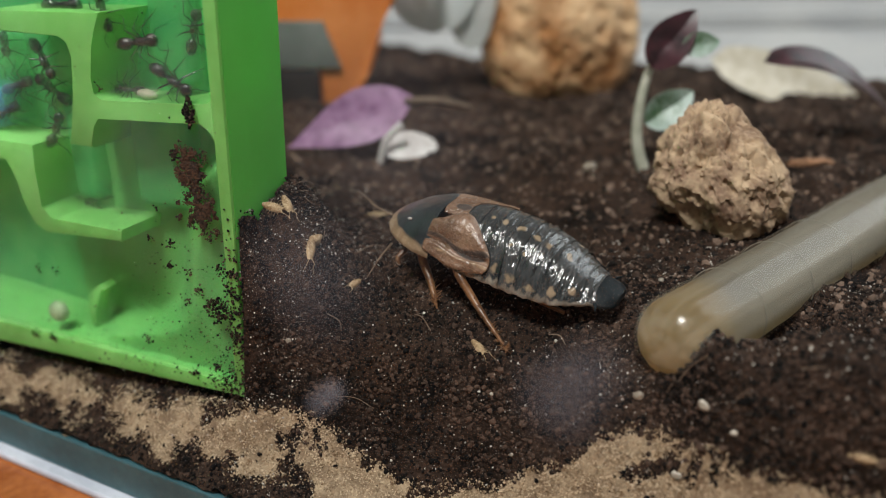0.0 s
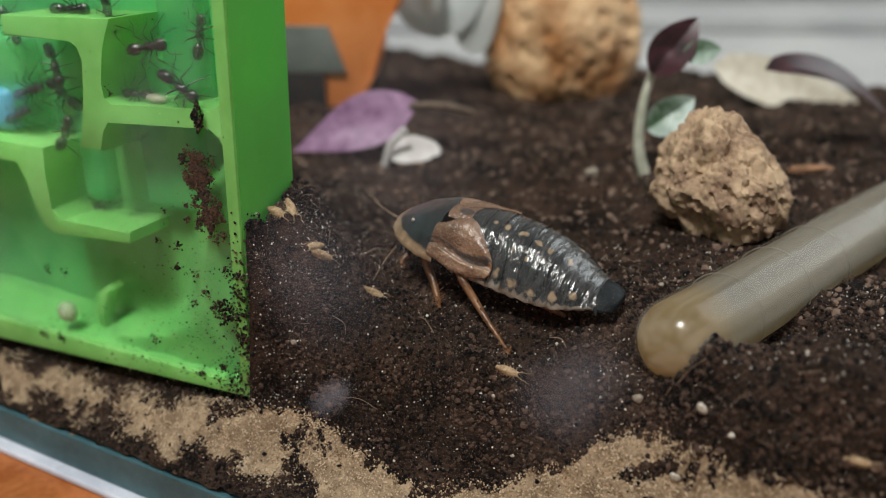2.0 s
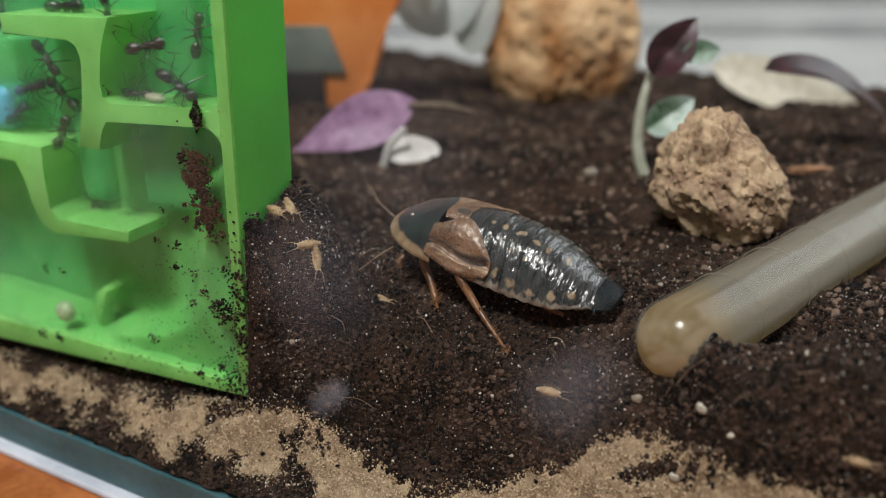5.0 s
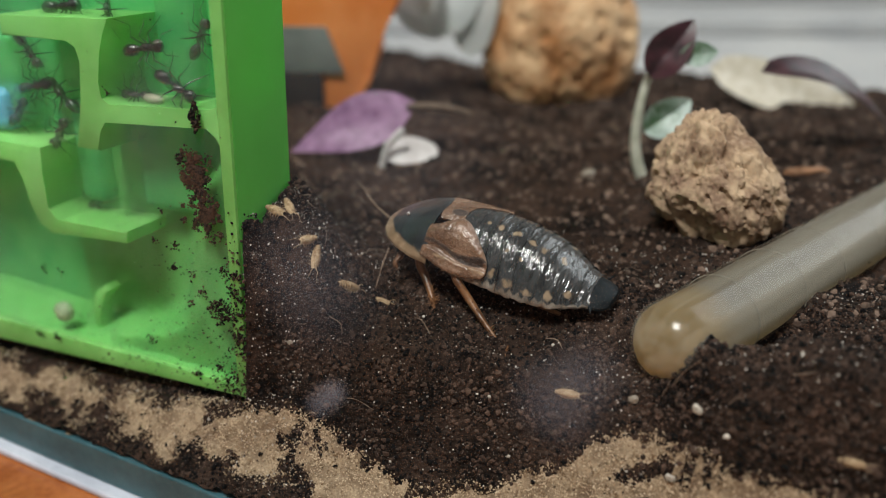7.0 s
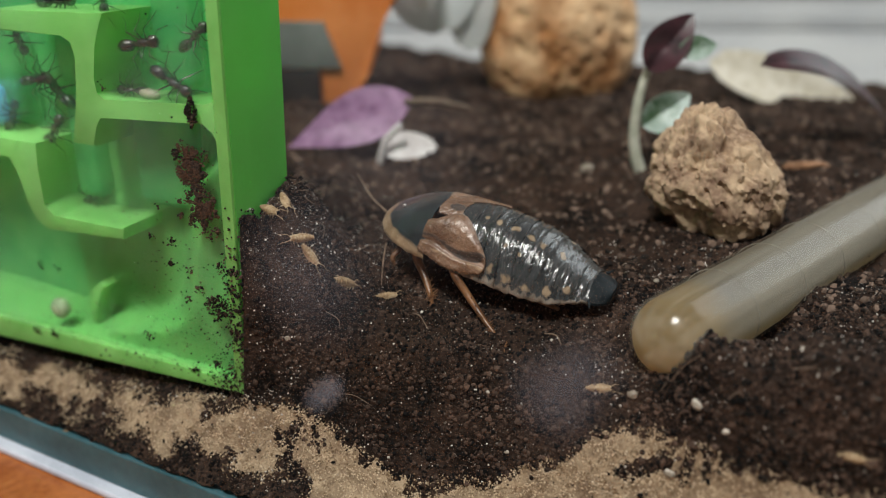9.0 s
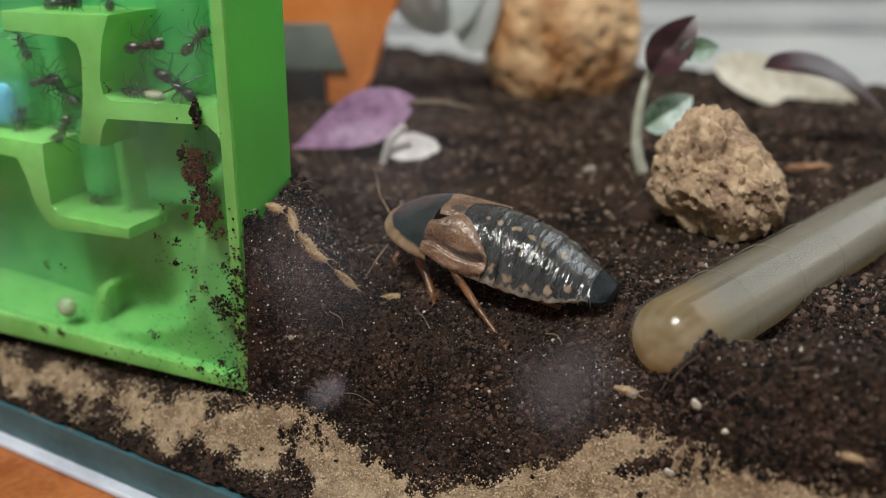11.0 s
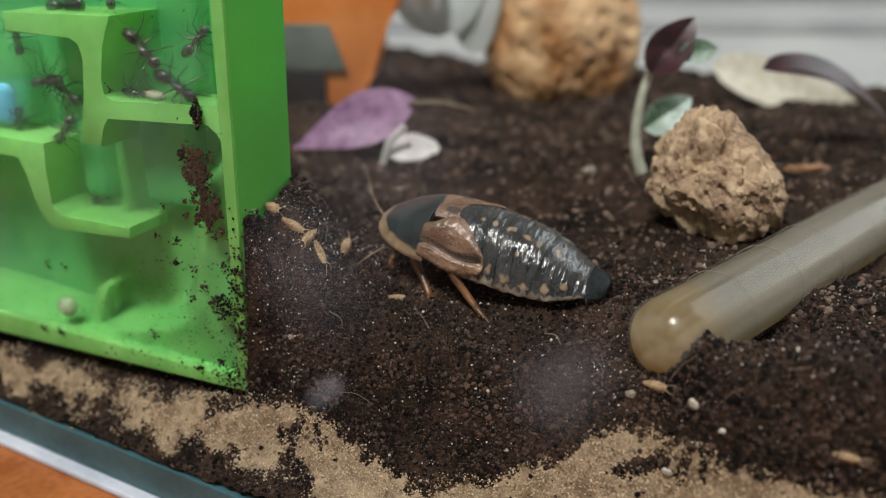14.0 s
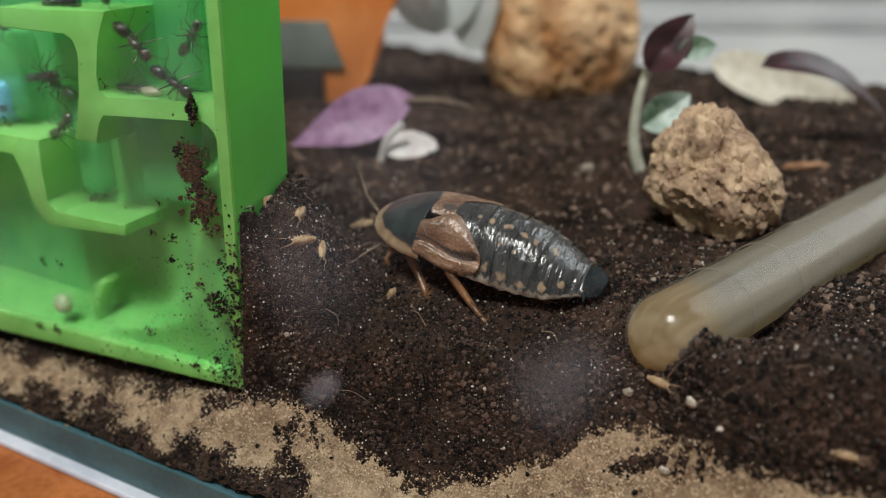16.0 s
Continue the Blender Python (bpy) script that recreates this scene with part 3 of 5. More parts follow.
# ---- ant nest ----
def relief(fn, x0, x1, z0, z1, nx, nz, thick):
    """An upright shaped sheet: fn(x, z) gives its depth in y."""
    bm = bmesh.new()
    sides = []
    for rear in (0, 1):
        g = []
        for i in range(nx + 1):
            x = x0 + (x1 - x0) * i / nx
            g.append([bm.verts.new((x, fn(x, z0 + (z1 - z0) * k / nz) + thick * rear, z0 + (z1 - z0) * k / nz)) for k in range(nz + 1)])
        sides.append(g)
    for g in sides:
        for i in range(nx):
            for k in range(nz):
                bm.faces.new((g[i][k], g[i + 1][k], g[i + 1][k + 1], g[i][k + 1]))
    a, b = sides
    for i in (0, nx):
        for k in range(nz):
            bm.faces.new((a[i][k], a[i][k + 1], b[i][k + 1], b[i][k]))
    for k in (0, nz):
        for i in range(nx):
            bm.faces.new((a[i][k], a[i + 1][k], b[i + 1][k], b[i][k]))
    return bm


NEST = pose(-0.0313, 0.1182, 0.0121, 0, 0, -25)


def build_nest():
    t = new("ant_nest")
    t.matrix_world = NEST
    tagged(t, "bright green plastic ant nest with ledges and clear cover", "ant nest")
    part("back_panel", box(bmesh.new(), -80, -0.3, 10.2, 13, 1.3, 78, 0.3), M_GREEN, t)
    part("side_panel", prism(bmesh.new(), [(-1.4, -1.2), (0.2, -1.2), (2.2, 78), (0.4, 78)], 0, 13.2, 0.3), M_GREEN_SIDE, t)
    part("front_edge", prism(bmesh.new(), [(-2.0, 1.0), (0.1, 1.0), (2.1, 78), (-0.1, 78)], -0.6, -0.02, 0.2), M_GREEN_EDGE, t, "bright lime front edge")
    part("base_rail", prism(bmesh.new(), [(-80, -4.2), (0.3, -0.5), (0.3, 1.4), (-80, 1.2)], -0.6, 13, 0.3), M_GREEN_EDGE, t, "bright lime base rail")

    def ledge(outline, depth=10.1, front=0.0):
        part("ledge", prism(bmesh.new(), outline, front, depth, 0.35), M_GREEN_EDGE, t)
    ledge([(-44, 55.0), (-29.5, 55.4), (-27.6, 54.4), (-27.0, 52), (-28.0, 46), (-29.8, 41), (-31, 38), (-25.9, 38), (-25.4, 41.5), (-24, 43.2), (-3.5, 44.4), (-1.6, 43), (-1.0, 40),
           (-0.6, 40), (-0.2, 48.5), (-0.6, 48.5), (-1.6, 47.0), (-3, 46.6), (-22.6, 45.5), (-24.2, 46.6), (-24.4, 49), (-23.2, 54), (-21.8, 56.4), (-20.4, 58.9), (-44, 58.3)])
    ledge([(-80, 33.6), (-46.5, 34), (-45, 31), (-44.6, 26), (-43, 22.8), (-40.5, 21.4), (-23, 22.6), (-22.4, 24.8), (-38.5, 24), (-40.6, 26), (-40.2, 33), (-39.4, 37), (-80, 37.0)], 9)
    ledge([(-38.2, 2.2), (-36.6, 2.2), (-36.9, 5), (-35.6, 8.2), (-33.6, 10.2), (-34.6, 11), (-37.0, 9), (-38.4, 5.6)], 7.0, 4.0)
    for nm, q in (("step", (-18, -10, 6.5, 10.1, 47, 78)), ("step", (-24, -12, 5.5, 10.1, 27, 43)), ("step", (-39, -33, 6, 10.1, 26, 44)),
                  ("step", (-38, -30, 5, 10.1, 46, 55)), ("step", (-60, -48, 5, 10.1, 38, 54))):
        part(nm, box(bmesh.new(), *q, 1.7, 4), M_GREEN, t)
    left = ((1.4, -37), (3.2, -34), (4.5, -28), (6, -22), (9, -17.5), (14, -15), (20, -14.5), (27, -13), (33.5, -10), (38, -6.5), (43, -3))

    def ramp(x, z):
        edge = along_table(left, z)
        return 1.7 + 7.4 * (1 - ss(edge - 4.5, edge + 5.0, x)) + 0.5 * noise.noise(Vector((x * 0.22, z * 0.16, 2)))
    part("ramp", relief(ramp, -44, -1.5, 1.45, 42.8, 46, 46, 0.5), M_RAMP, t)

    def slope(u, v):
        return Vector((-80 + 78.2 * v, 0.8 + 9.2 * u, 1.45 + 2.2 * u ** 1.3 + 0.6 * math.sin(9 * v) * u))
    part("sloping_floor", plate(slope, 10, 40, 0.8), M_RAMP, t)
    c = part("cover", box(bmesh.new(), -80, -1.2, -0.45, -0.05, 1.3, 78, 0), M_COVER, t, "clear cover speckled with soil", smooth=False)
    c.visible_shadow = False
    rng = random.Random(4)

    def clump(cx, cz, rx, rz, n, size, seed):
        pts = []
        while len(pts) < n:
            if n > 180 and rx < 2:          # a solid patch with a ragged outline
                ang, r = rng.uniform(0, math.tau), 1.7 * math.sqrt(rng.random())
                r *= 1 + 0.5 * noise.noise(Vector((2.2 * math.cos(ang) + cx, 2.2 * math.sin(ang), cz)))
                x, z = cx + rx * r * math.cos(ang), cz + rz * r * math.sin(ang)
            else:
                x, z = rng.gauss(cx, rx), rng.gauss(cz, rz)
            if x < 1 and z > -1.5:
                pts.append((x, -0.55 - rng.random() * 0.25, z))
        return pts, [size * rng.uniform(0.5, 1.3) for _ in pts]
    def ragged(cx, cz, rx, rz, n, size):
        """A ragged patch: many small heaps of grains of mixed sizes."""
        pts, sizes = [], []
        for _ in range(n):
            hx, hz, wide = rng.gauss(cx, rx), rng.gauss(cz, rz), rng.uniform(0.15, 0.5)
            for _ in range(rng.randrange(12, 46)):
                pts.append((min(rng.gauss(hx, wide), -1.0), -0.5 - rng.random() * 0.35, rng.gauss(hz, wide)))
                sizes.append(size * rng.choice((0.4, 0.6, 0.8, 1.0, 1.5)))
        return pts, sizes
    groups = [ragged(-5.9, 37.0, 1.45, 1.5, 66, 0.19), ragged(-4.7, 31.0, 1.25, 1.8, 56, 0.19), ragged(-5.4, 34.5, 2.2, 3.6, 26, 0.15), ragged(-8.5, 39.4, 0.5, 0.4, 4, 0.2), clump(-5.0, 45.6, 0.55, 1.3, 190, 0.26, 2), clump(-4.0, 14.6, 1.2, 1.3, 230, 0.24, 3),
              clump(-1.2, 14, 0.7, 6, 150, 0.26, 4), clump(-10, 14, 6, 8, 190, 0.15, 5), clump(-30, 3, 18, 3, 140, 0.17, 6),
              clump(-3, 4, 2.5, 3.5, 110, 0.2, 7), clump(-25, 30, 17, 20, 130, 0.13, 8), clump(0.2, 10, 0.5, 8, 130, 0.3, 9), clump(-2.5, 1.5, 2.5, 1.5, 120, 0.24, 9)]
    for cx, cz, n in ((-11.8, 24.5, 26), (-12.4, 20.6, 26), (-2.8, 21.8, 30), (0.3, 21.4, 24), (-10.1, 14.8, 14), (-0.8, 10.7, 40), (-7.2, 17.0, 22), (-19.6, 5.7, 16), (-10, 1.7, 26),
                      (-5.2, 4.0, 26), (-43.3, 0.9, 20), (-47.6, 0.4, 18), (-38.9, 14.7, 10), (-43.3, 14.8, 9), (0.0, 17.5, 22), (-16, 25, 12), (-9, 20, 12), (-22, 48, 8), (-14, 30, 8)):
        groups.append(clump(cx, cz, 0.5, 0.4, n, 0.23, 1))
    for chosen, mat, words in ((groups[:3], M_DIRT, "reddish brown soil crumbs stuck on the cover"), (groups[3:], M_CRUMB, "dark specks of soil stuck on the cover")):
        d = crumbs("stuck_soil", mat, sum((g[0] for g in chosen), []), sum((g[1] for g in chosen), []))
        d.parent = t
        tagged(d, words, kind="stuff")
    ob = part("blue_cap", box(bmesh.new(), -70, -51.0, 3.5, 9, 37.3, 45, 1.6, 3), M_BLUE, None, "")
    ob.matrix_world = NEST
    tagged(ob, "bright blue plastic plug inside the green nest", "plug")
    b = part("droplet", blob(bmesh.new(), (0, 0, 0), 2.1, 1.4, 2.0), M_DROP, None)
    b.matrix_world = NEST @ pose(-0.0425, 0.0012, 0.0054)
    tagged(b, "round whitish condensation drop on the nest", "droplet")
    c = part("cocoon", blob(bmesh.new(), (0, 0, 0), 2.0, 0.8, 0.8, 18, 12, rough=0.05, freq=0.3), M_COCOON, None)
    c.matrix_world = NEST @ pose(-0.0165, 0.0035, 0.0466, 0, 4, 0)
    tagged(c, "pale oval ant cocoon lying on a green ledge", "cocoon")


M_DIRT = material("red_soil", (0.011, 0.0055, 0.003), (0.075, 0.034, 0.015), 0.8, 300, 3000, bump=0.5, island=0.5)
M_COCOON = leafy("pale_cocoon", (0.30, 0.27, 0.20), (0.52, 0.48, 0.38), 0.5, 0.3)
M_DROP = leafy("milky_drop", (0.35, 0.50, 0.28), (0.55, 0.66, 0.46), 0.15, 0.5)


# ---- vial ----
def build_vial():
    t = new("test_tube")
    eye, far = Vector((32.5, 101.5, 31.5)), Vector((84, 150, 32.5))
    d = (far - eye).normalized()
    t.matrix_world = Matrix.Translation(eye * MM) @ d.to_track_quat("X", "Z").to_matrix().to_4x4()
    tagged(t, "clouded plastic test tube half buried in the soil", "test tube")

    def turned(profile, sides=48):
        bm = bmesh.new()
        rings = []
        for x, r in profile:
            rings.append([bm.verts.new((x, r * math.cos(k * math.tau / sides), r * math.sin(k * math.tau / sides))) for k in range(sides)] if r > 1e-6 else [bm.verts.new((x, 0, 0))])
        for a, b in zip(rings, rings[1:]):
            for k in range(sides):
                f = [a[k % len(a)], a[(k + 1) % len(a)], b[(k + 1) % len(b)], b[k % len(b)]]
                bm.faces.new(list(dict.fromkeys(f)))
        return bm
    R, w = 6.3, 0.35
    dome = [(-R * math.cos(q * math.pi / 24), R * math.sin(q * math.pi / 24)) for q in range(13)]
    inner = [(-(R - w) * math.cos(q * math.pi / 24), (R - w) * math.sin(q * math.pi / 24)) for q in range(13)]
    part("wall", turned(dome + [(92, R), (92, R - w), (90, 0)]), M_TUBE, t)
    fill = part("filling", turned([(x * 0.985, r * 0.985) for x, r in inner] + [(4 + 4 * k, R - w - 0.12) for k in range(21)] + [(87, 0)]), M_WATER, t, "cloudy grey filling, amber towards the round end")
    mark(fill, "amber", lambda x, y, z: max(1.05 - ss(0.5, 10.0, x - 0.5 * y), 0.6 * ss(-0.2, -3.6, z + 0.25 * y)))
    rng = random.Random(31)
    spots = []
    while len(spots) < 150:
        x, q = rng.uniform(-3, 60), rng.gauss(-0.95, 0.35)
        if -1.7 < q < 0.9 and x > 0:
            spots.append((x, -(R + 0.1) * math.cos(q), (R + 0.1) * math.sin(q)))
    d = crumbs("stuck_soil", M_CRUMB, spots, [rng.choice((0.1, 0.14, 0.2)) for _ in spots])
    d.parent = t
    tagged(d, "dark soil grains clinging to the tube", kind="stuff")
    for x in (11, 25, 38, 52, 64):
        bm = turned([(x - 0.10, R - 0.1), (x, R + 0.012), (x + 0.10, R - 0.1)])
        part("ring", bm, M_RING, t)


# ---- stones, plants ----
def build_stone(name, x, y, z, rx, ry, rz, mat, label, seed, pits=0.16, lean=0.0):
    bm = bmesh.new()
    bmesh.ops.create_icosphere(bm, subdivisions=6, radius=1)
    for v in bm.verts:
        n = v.co.normalized()
        k = 1 + (0.10 + 0.07 * lean) * noise.fractal(n * (1.4 + 0.6 * lean) + Vector((seed, 0, 0)), 1, 2, 3)
        k -= pits * max(0, noise.fractal(n * 5.5 + Vector((0, seed, 0)), 0.9, 2.1, 4)) + 0.03 * noise.noise(n * 24)
        k += 0.05 * lean * (0.6 - abs(noise.noise(n * 4.3 + Vector((seed, 2, 1))))) + 0.035 * lean * (0.5 - abs(noise.noise(n * 11)))
        slim = 1 - lean * 0.36 * ss(-0.2, 0.95, n.z)
        v.co = Vector((n.x * rx * k * slim - lean * 3.2 * n.z, n.y * ry * k * slim, n.z * rz * k * (1 - lean * 0.08 * ss(0.8, 1.0, n.z))))
    ob = part(name, bm, mat)
    ob.location = (x * MM, y * MM, z * MM)
    return tagged(ob, label, "stone")


def leaf_mesh(length, width, bend=0.0, fold=0.15, thick=0.35, n=16, tip=1.0, skew=0.8):
    """A pointed leaf along +x with a fold on its midrib and a bend down its length; thick in z."""
    bm = bmesh.new()
    rows = []
    for side in (0, 1):
        g = []
        for i in range(n + 1):
            u = i / n
            w = width / 2 * (math.sin(math.pi * u ** skew) ** (0.75 * tip)) + 0.02
            g.append([bm.verts.new((length * u, w * s, -bend * u * u + fold * w * abs(s) + 0.12 * math.sin(9 * u + 3 * s) * w * 0.3 - thick * side * (1 - 0.7 * abs(s))))
                      for s in (-1, -0.6, -0.2, 0, 0.2, 0.6, 1)])
        rows.append(g)
    for g, flip in zip(rows, (0, 1)):
        for i in range(n):
            for k in range(6):
                f = [g[i][k], g[i + 1][k], g[i + 1][k + 1], g[i][k + 1]]
                bm.faces.new(f[::-1] if flip else f)
    for k in (0, 6):
        for i in range(n):
            bm.faces.new((rows[0][i][k], rows[0][i + 1][k], rows[1][i + 1][k], rows[1][i][k]))
    for i in (0, n):
        for k in range(6):
            bm.faces.new((rows[0][i][k], rows[0][i][k + 1], rows[1][i][k + 1], rows[1][i][k]))
    return bm


def place(x, y, z, rx=0, ry=0, rz=0):
    return pose(x * MM, y * MM, z * MM, rx, ry, rz)


def build_plants():
    p = new("seedling")
    p.matrix_world = place(41.4, 172, 32.6)
    tagged(p, "small seedling with maroon top leaf and pale stem", "plant")
    line = smooth_line([(1.2, -0.5, -1), (-0.6, 0.2, 4), (-1.3, 0.8, 9), (-0.9, 1.4, 15), (0.2, 2.3, 20), (2.2, 3.2, 25)], 6)
    part("stem", tube(bmesh.new(), line, [1.35 - 0.65 * i / len(line) for i in range(len(line))], 10), M_STEM, p)
    a = part("leaf", leaf_mesh(14, 8.5, 2, 0.35), M_DARK_LEAF, p, "maroon folded top leaf")
    a.matrix_local = place(0.2, -0.4, 22.0, 66, -56, 0)
    a = part("leaf", leaf_mesh(8, 5, 1, 0.3), M_GREEN_LEAF, p, "small green side leaf")
    a.matrix_local = place(5.5, -1.6, 26, 70, -12, 0)
    a = part("leaf", leaf_mesh(11.5, 7.5, 1, 0.45), M_GREEN_LEAF, p, "grey-green folded leaf")
    a.matrix_local = place(-0.2, -1.5, 10.8, 78, -36, 0)
    q = new("fallen_leaf")
    q.matrix_world = place(-36, 189, 34.5)
    tagged(q, "mauve fallen leaf with a withered stalk on soil", "leaf")
    a = part("blade", leaf_mesh(31, 13, 1, 0.08, tip=1.0, skew=1.45), M_PURPLE_LEAF, q)
    a.matrix_local = place(0, 0, -1, 60, -22, 6)
    part("stalk", tube(bmesh.new(), smooth_line([(27, 3, 9), (34, 6, 8.5), (42, 10, 6)], 6), [0.9] * 12 + [0.4], 8), M_TWIG, q)
    w = part("petal", leaf_mesh(13, 7, 0.5, 0.1, tip=0.6), M_PETAL)
    w.matrix_world = place(-14.5, 187, 34.6, 50, 0, 0)
    tagged(w, "small white petal lying on the soil", "petal")
    s = part("white_stalk", tube(bmesh.new(), smooth_line([(0, 0, 0), (1.5, 0, 5), (5, 0, 9)], 5), [0.8] * 11, 8), M_PETAL)
    s.matrix_world = place(-14.5, 185, 31)
    tagged(s, "short pale stalk standing beside a petal", "stalk")
    d = part("drooping_leaf", leaf_mesh(37, 9, 31, 0.3, tip=0.7), M_DARK_LEAF)
    d.matrix_world = place(69, 185, 53.5, 28, -10, 0)
    tagged(d, "long dark drooping leaf blade", "leaf")
    c = part("cream_leaf", leaf_mesh(50, 15, 2, 0.2, tip=0.7), M_CREAM)
    c.matrix_world = place(73, 236, 45.5, 55, 17, 0)
    tagged(c, "pale cream dried leaf at the back of the soil", "leaf")
    o = part("orange_chip", blob(bmesh.new(), (0, 0, 0), 5, 1.6, 0.8, rough=0.35), M_CHIP)
    o.matrix_world = place(76, 170, ground(76, 170) + 0.5, 0, 0, 10)
    tagged(o, "small orange bark chip lying on soil", "chip")


def build_back_things():
    h = new("orange_hide")
    h.matrix_world = place(-43, 232, 30)
    tagged(h, "orange plastic hide with grey inset panel", "hide")
    bm = bmesh.new()
    prism(bm, [(-25, 0), (13, 0), (17, 3), (22, 12), (25, 20), (24.5, 24), (30, 32), (36, 50), (-25, 50)], 0, 16, 1.0)
    part("body", bm, M_ORANGE, h)
    bm = bmesh.new()
    prism(bm, [(-25, 14.2), (15, 14.2), (10.5, 26.5), (-25, 26.8)], -1.5, -0.1, 0.4)
    part("panel", bm, M_GREY, h, "grey inset panel")
    # no hollow is cut: a solid black slab stands for the entrance's shade
    part("opening", box(bmesh.new(), -25, 9, -2.0, -0.1, 0, 13.9, 0.5), M_ENTRANCE_SHADE, h, "black slab standing for the shade in the entrance")
    f = new("plastic_tag")
    f.matrix_world = place(2, 262, 47)
    tagged(f, "crumpled translucent white plastic tag", "tag")
    for nm, q, size in (("sheet", (-7, 0, 32, 0, 68, 8), (30, 30)), ("flap", (6, -4, 34, 0, 82, -14), (36, 17)), ("flap", (-14, -6, 30, 0, 50, 20), (24, 15))):
        a = part(nm, leaf_mesh(*size, 3, 0.3, 0.5, 24, tip=0.55), M_FILM, f)
        a.matrix_local = place(*q[:3]) @ pose(0, 0, 0, 0, q[4], q[5] - 90)


# ---- cockroach ----
HALF = ((-19.6, 0.3), (-19.2, 1.7), (-18.6, 2.6), (-17, 3.9), (-15, 5.2), (-12, 7.1), (-9, 7.85), (-5, 8.1), (-1, 8.0), (3, 7.9), (8, 7.7), (11, 7.5), (14, 6.5), (16.5, 5.0), (18.0, 3.2), (18.5, 1.9), (18.7, 0.6))
BACK = ((-19.6, 0.6), (-17, 1.5), (-15, 2.4), (-11.5, 4.4), (-8, 5.9), (-4, 6.7), (0, 6.9), (5, 6.6), (9, 6.0), (12, 4.9), (14, 3.8), (17, 1.7), (18.7, 0.4))


def along_table(table, x):
    for (a, va), (b, vb) in zip(table, table[1:]):
        if x <= b:
            return va + (vb - va) * (max(x, a) - a) / (b - a)
    return table[-1][1]


def roach_half(x):
    """Half width of the body at x, from tail (-19.6) to the front of the shield (18.7)."""
    return along_table(HALF, x)


def dome(x, s):
    """A place on the back: s from -1 to 1 across."""
    return Vector((x, roach_half(x) * s, 0.95 + along_table(BACK, x) * (1 - min(1.0, abs(s)) ** 2.5)))


def mark(ob, name, fn):
    """Store fn(x, y, z), in millimetres, at every corner of a mesh under that name."""
    at = ob.data.attributes.new(name, "FLOAT", "POINT")
    at.data.foreach_set("value", [fn(v.co.x / MM, v.co.y / MM, v.co.z / MM) for v in ob.data.vertices])
    return ob


def plate(fn, nu, nv, thick):
    """A curved plate from fn(u, v), u and v from 0 to 1, with a thickness below it."""
    bm = bmesh.new()
    up = [[bm.verts.new(fn(i / nu, j / nv)) for j in range(nv + 1)] for i in range(nu + 1)]
    dn = [[bm.verts.new(v.co - Vector((0, 0, thick))) for v in r] for r in up]
    for i in range(nu):
        for j in range(nv):
            bm.faces.new((up[i][j], up[i + 1][j], up[i + 1][j + 1], up[i][j + 1]))
            bm.faces.new((dn[i][j], dn[i][j + 1], dn[i + 1][j + 1], dn[i + 1][j]))
    for i in range(nu):
        for j in (0, nv):
            bm.faces.new((up[i][j], up[i + 1][j], dn[i + 1][j], dn[i][j]))
    for j in range(nv):
        for i in (0, nu):
            bm.faces.new((up[i][j], up[i][j + 1], dn[i][j + 1], dn[i][j]))
    return bm


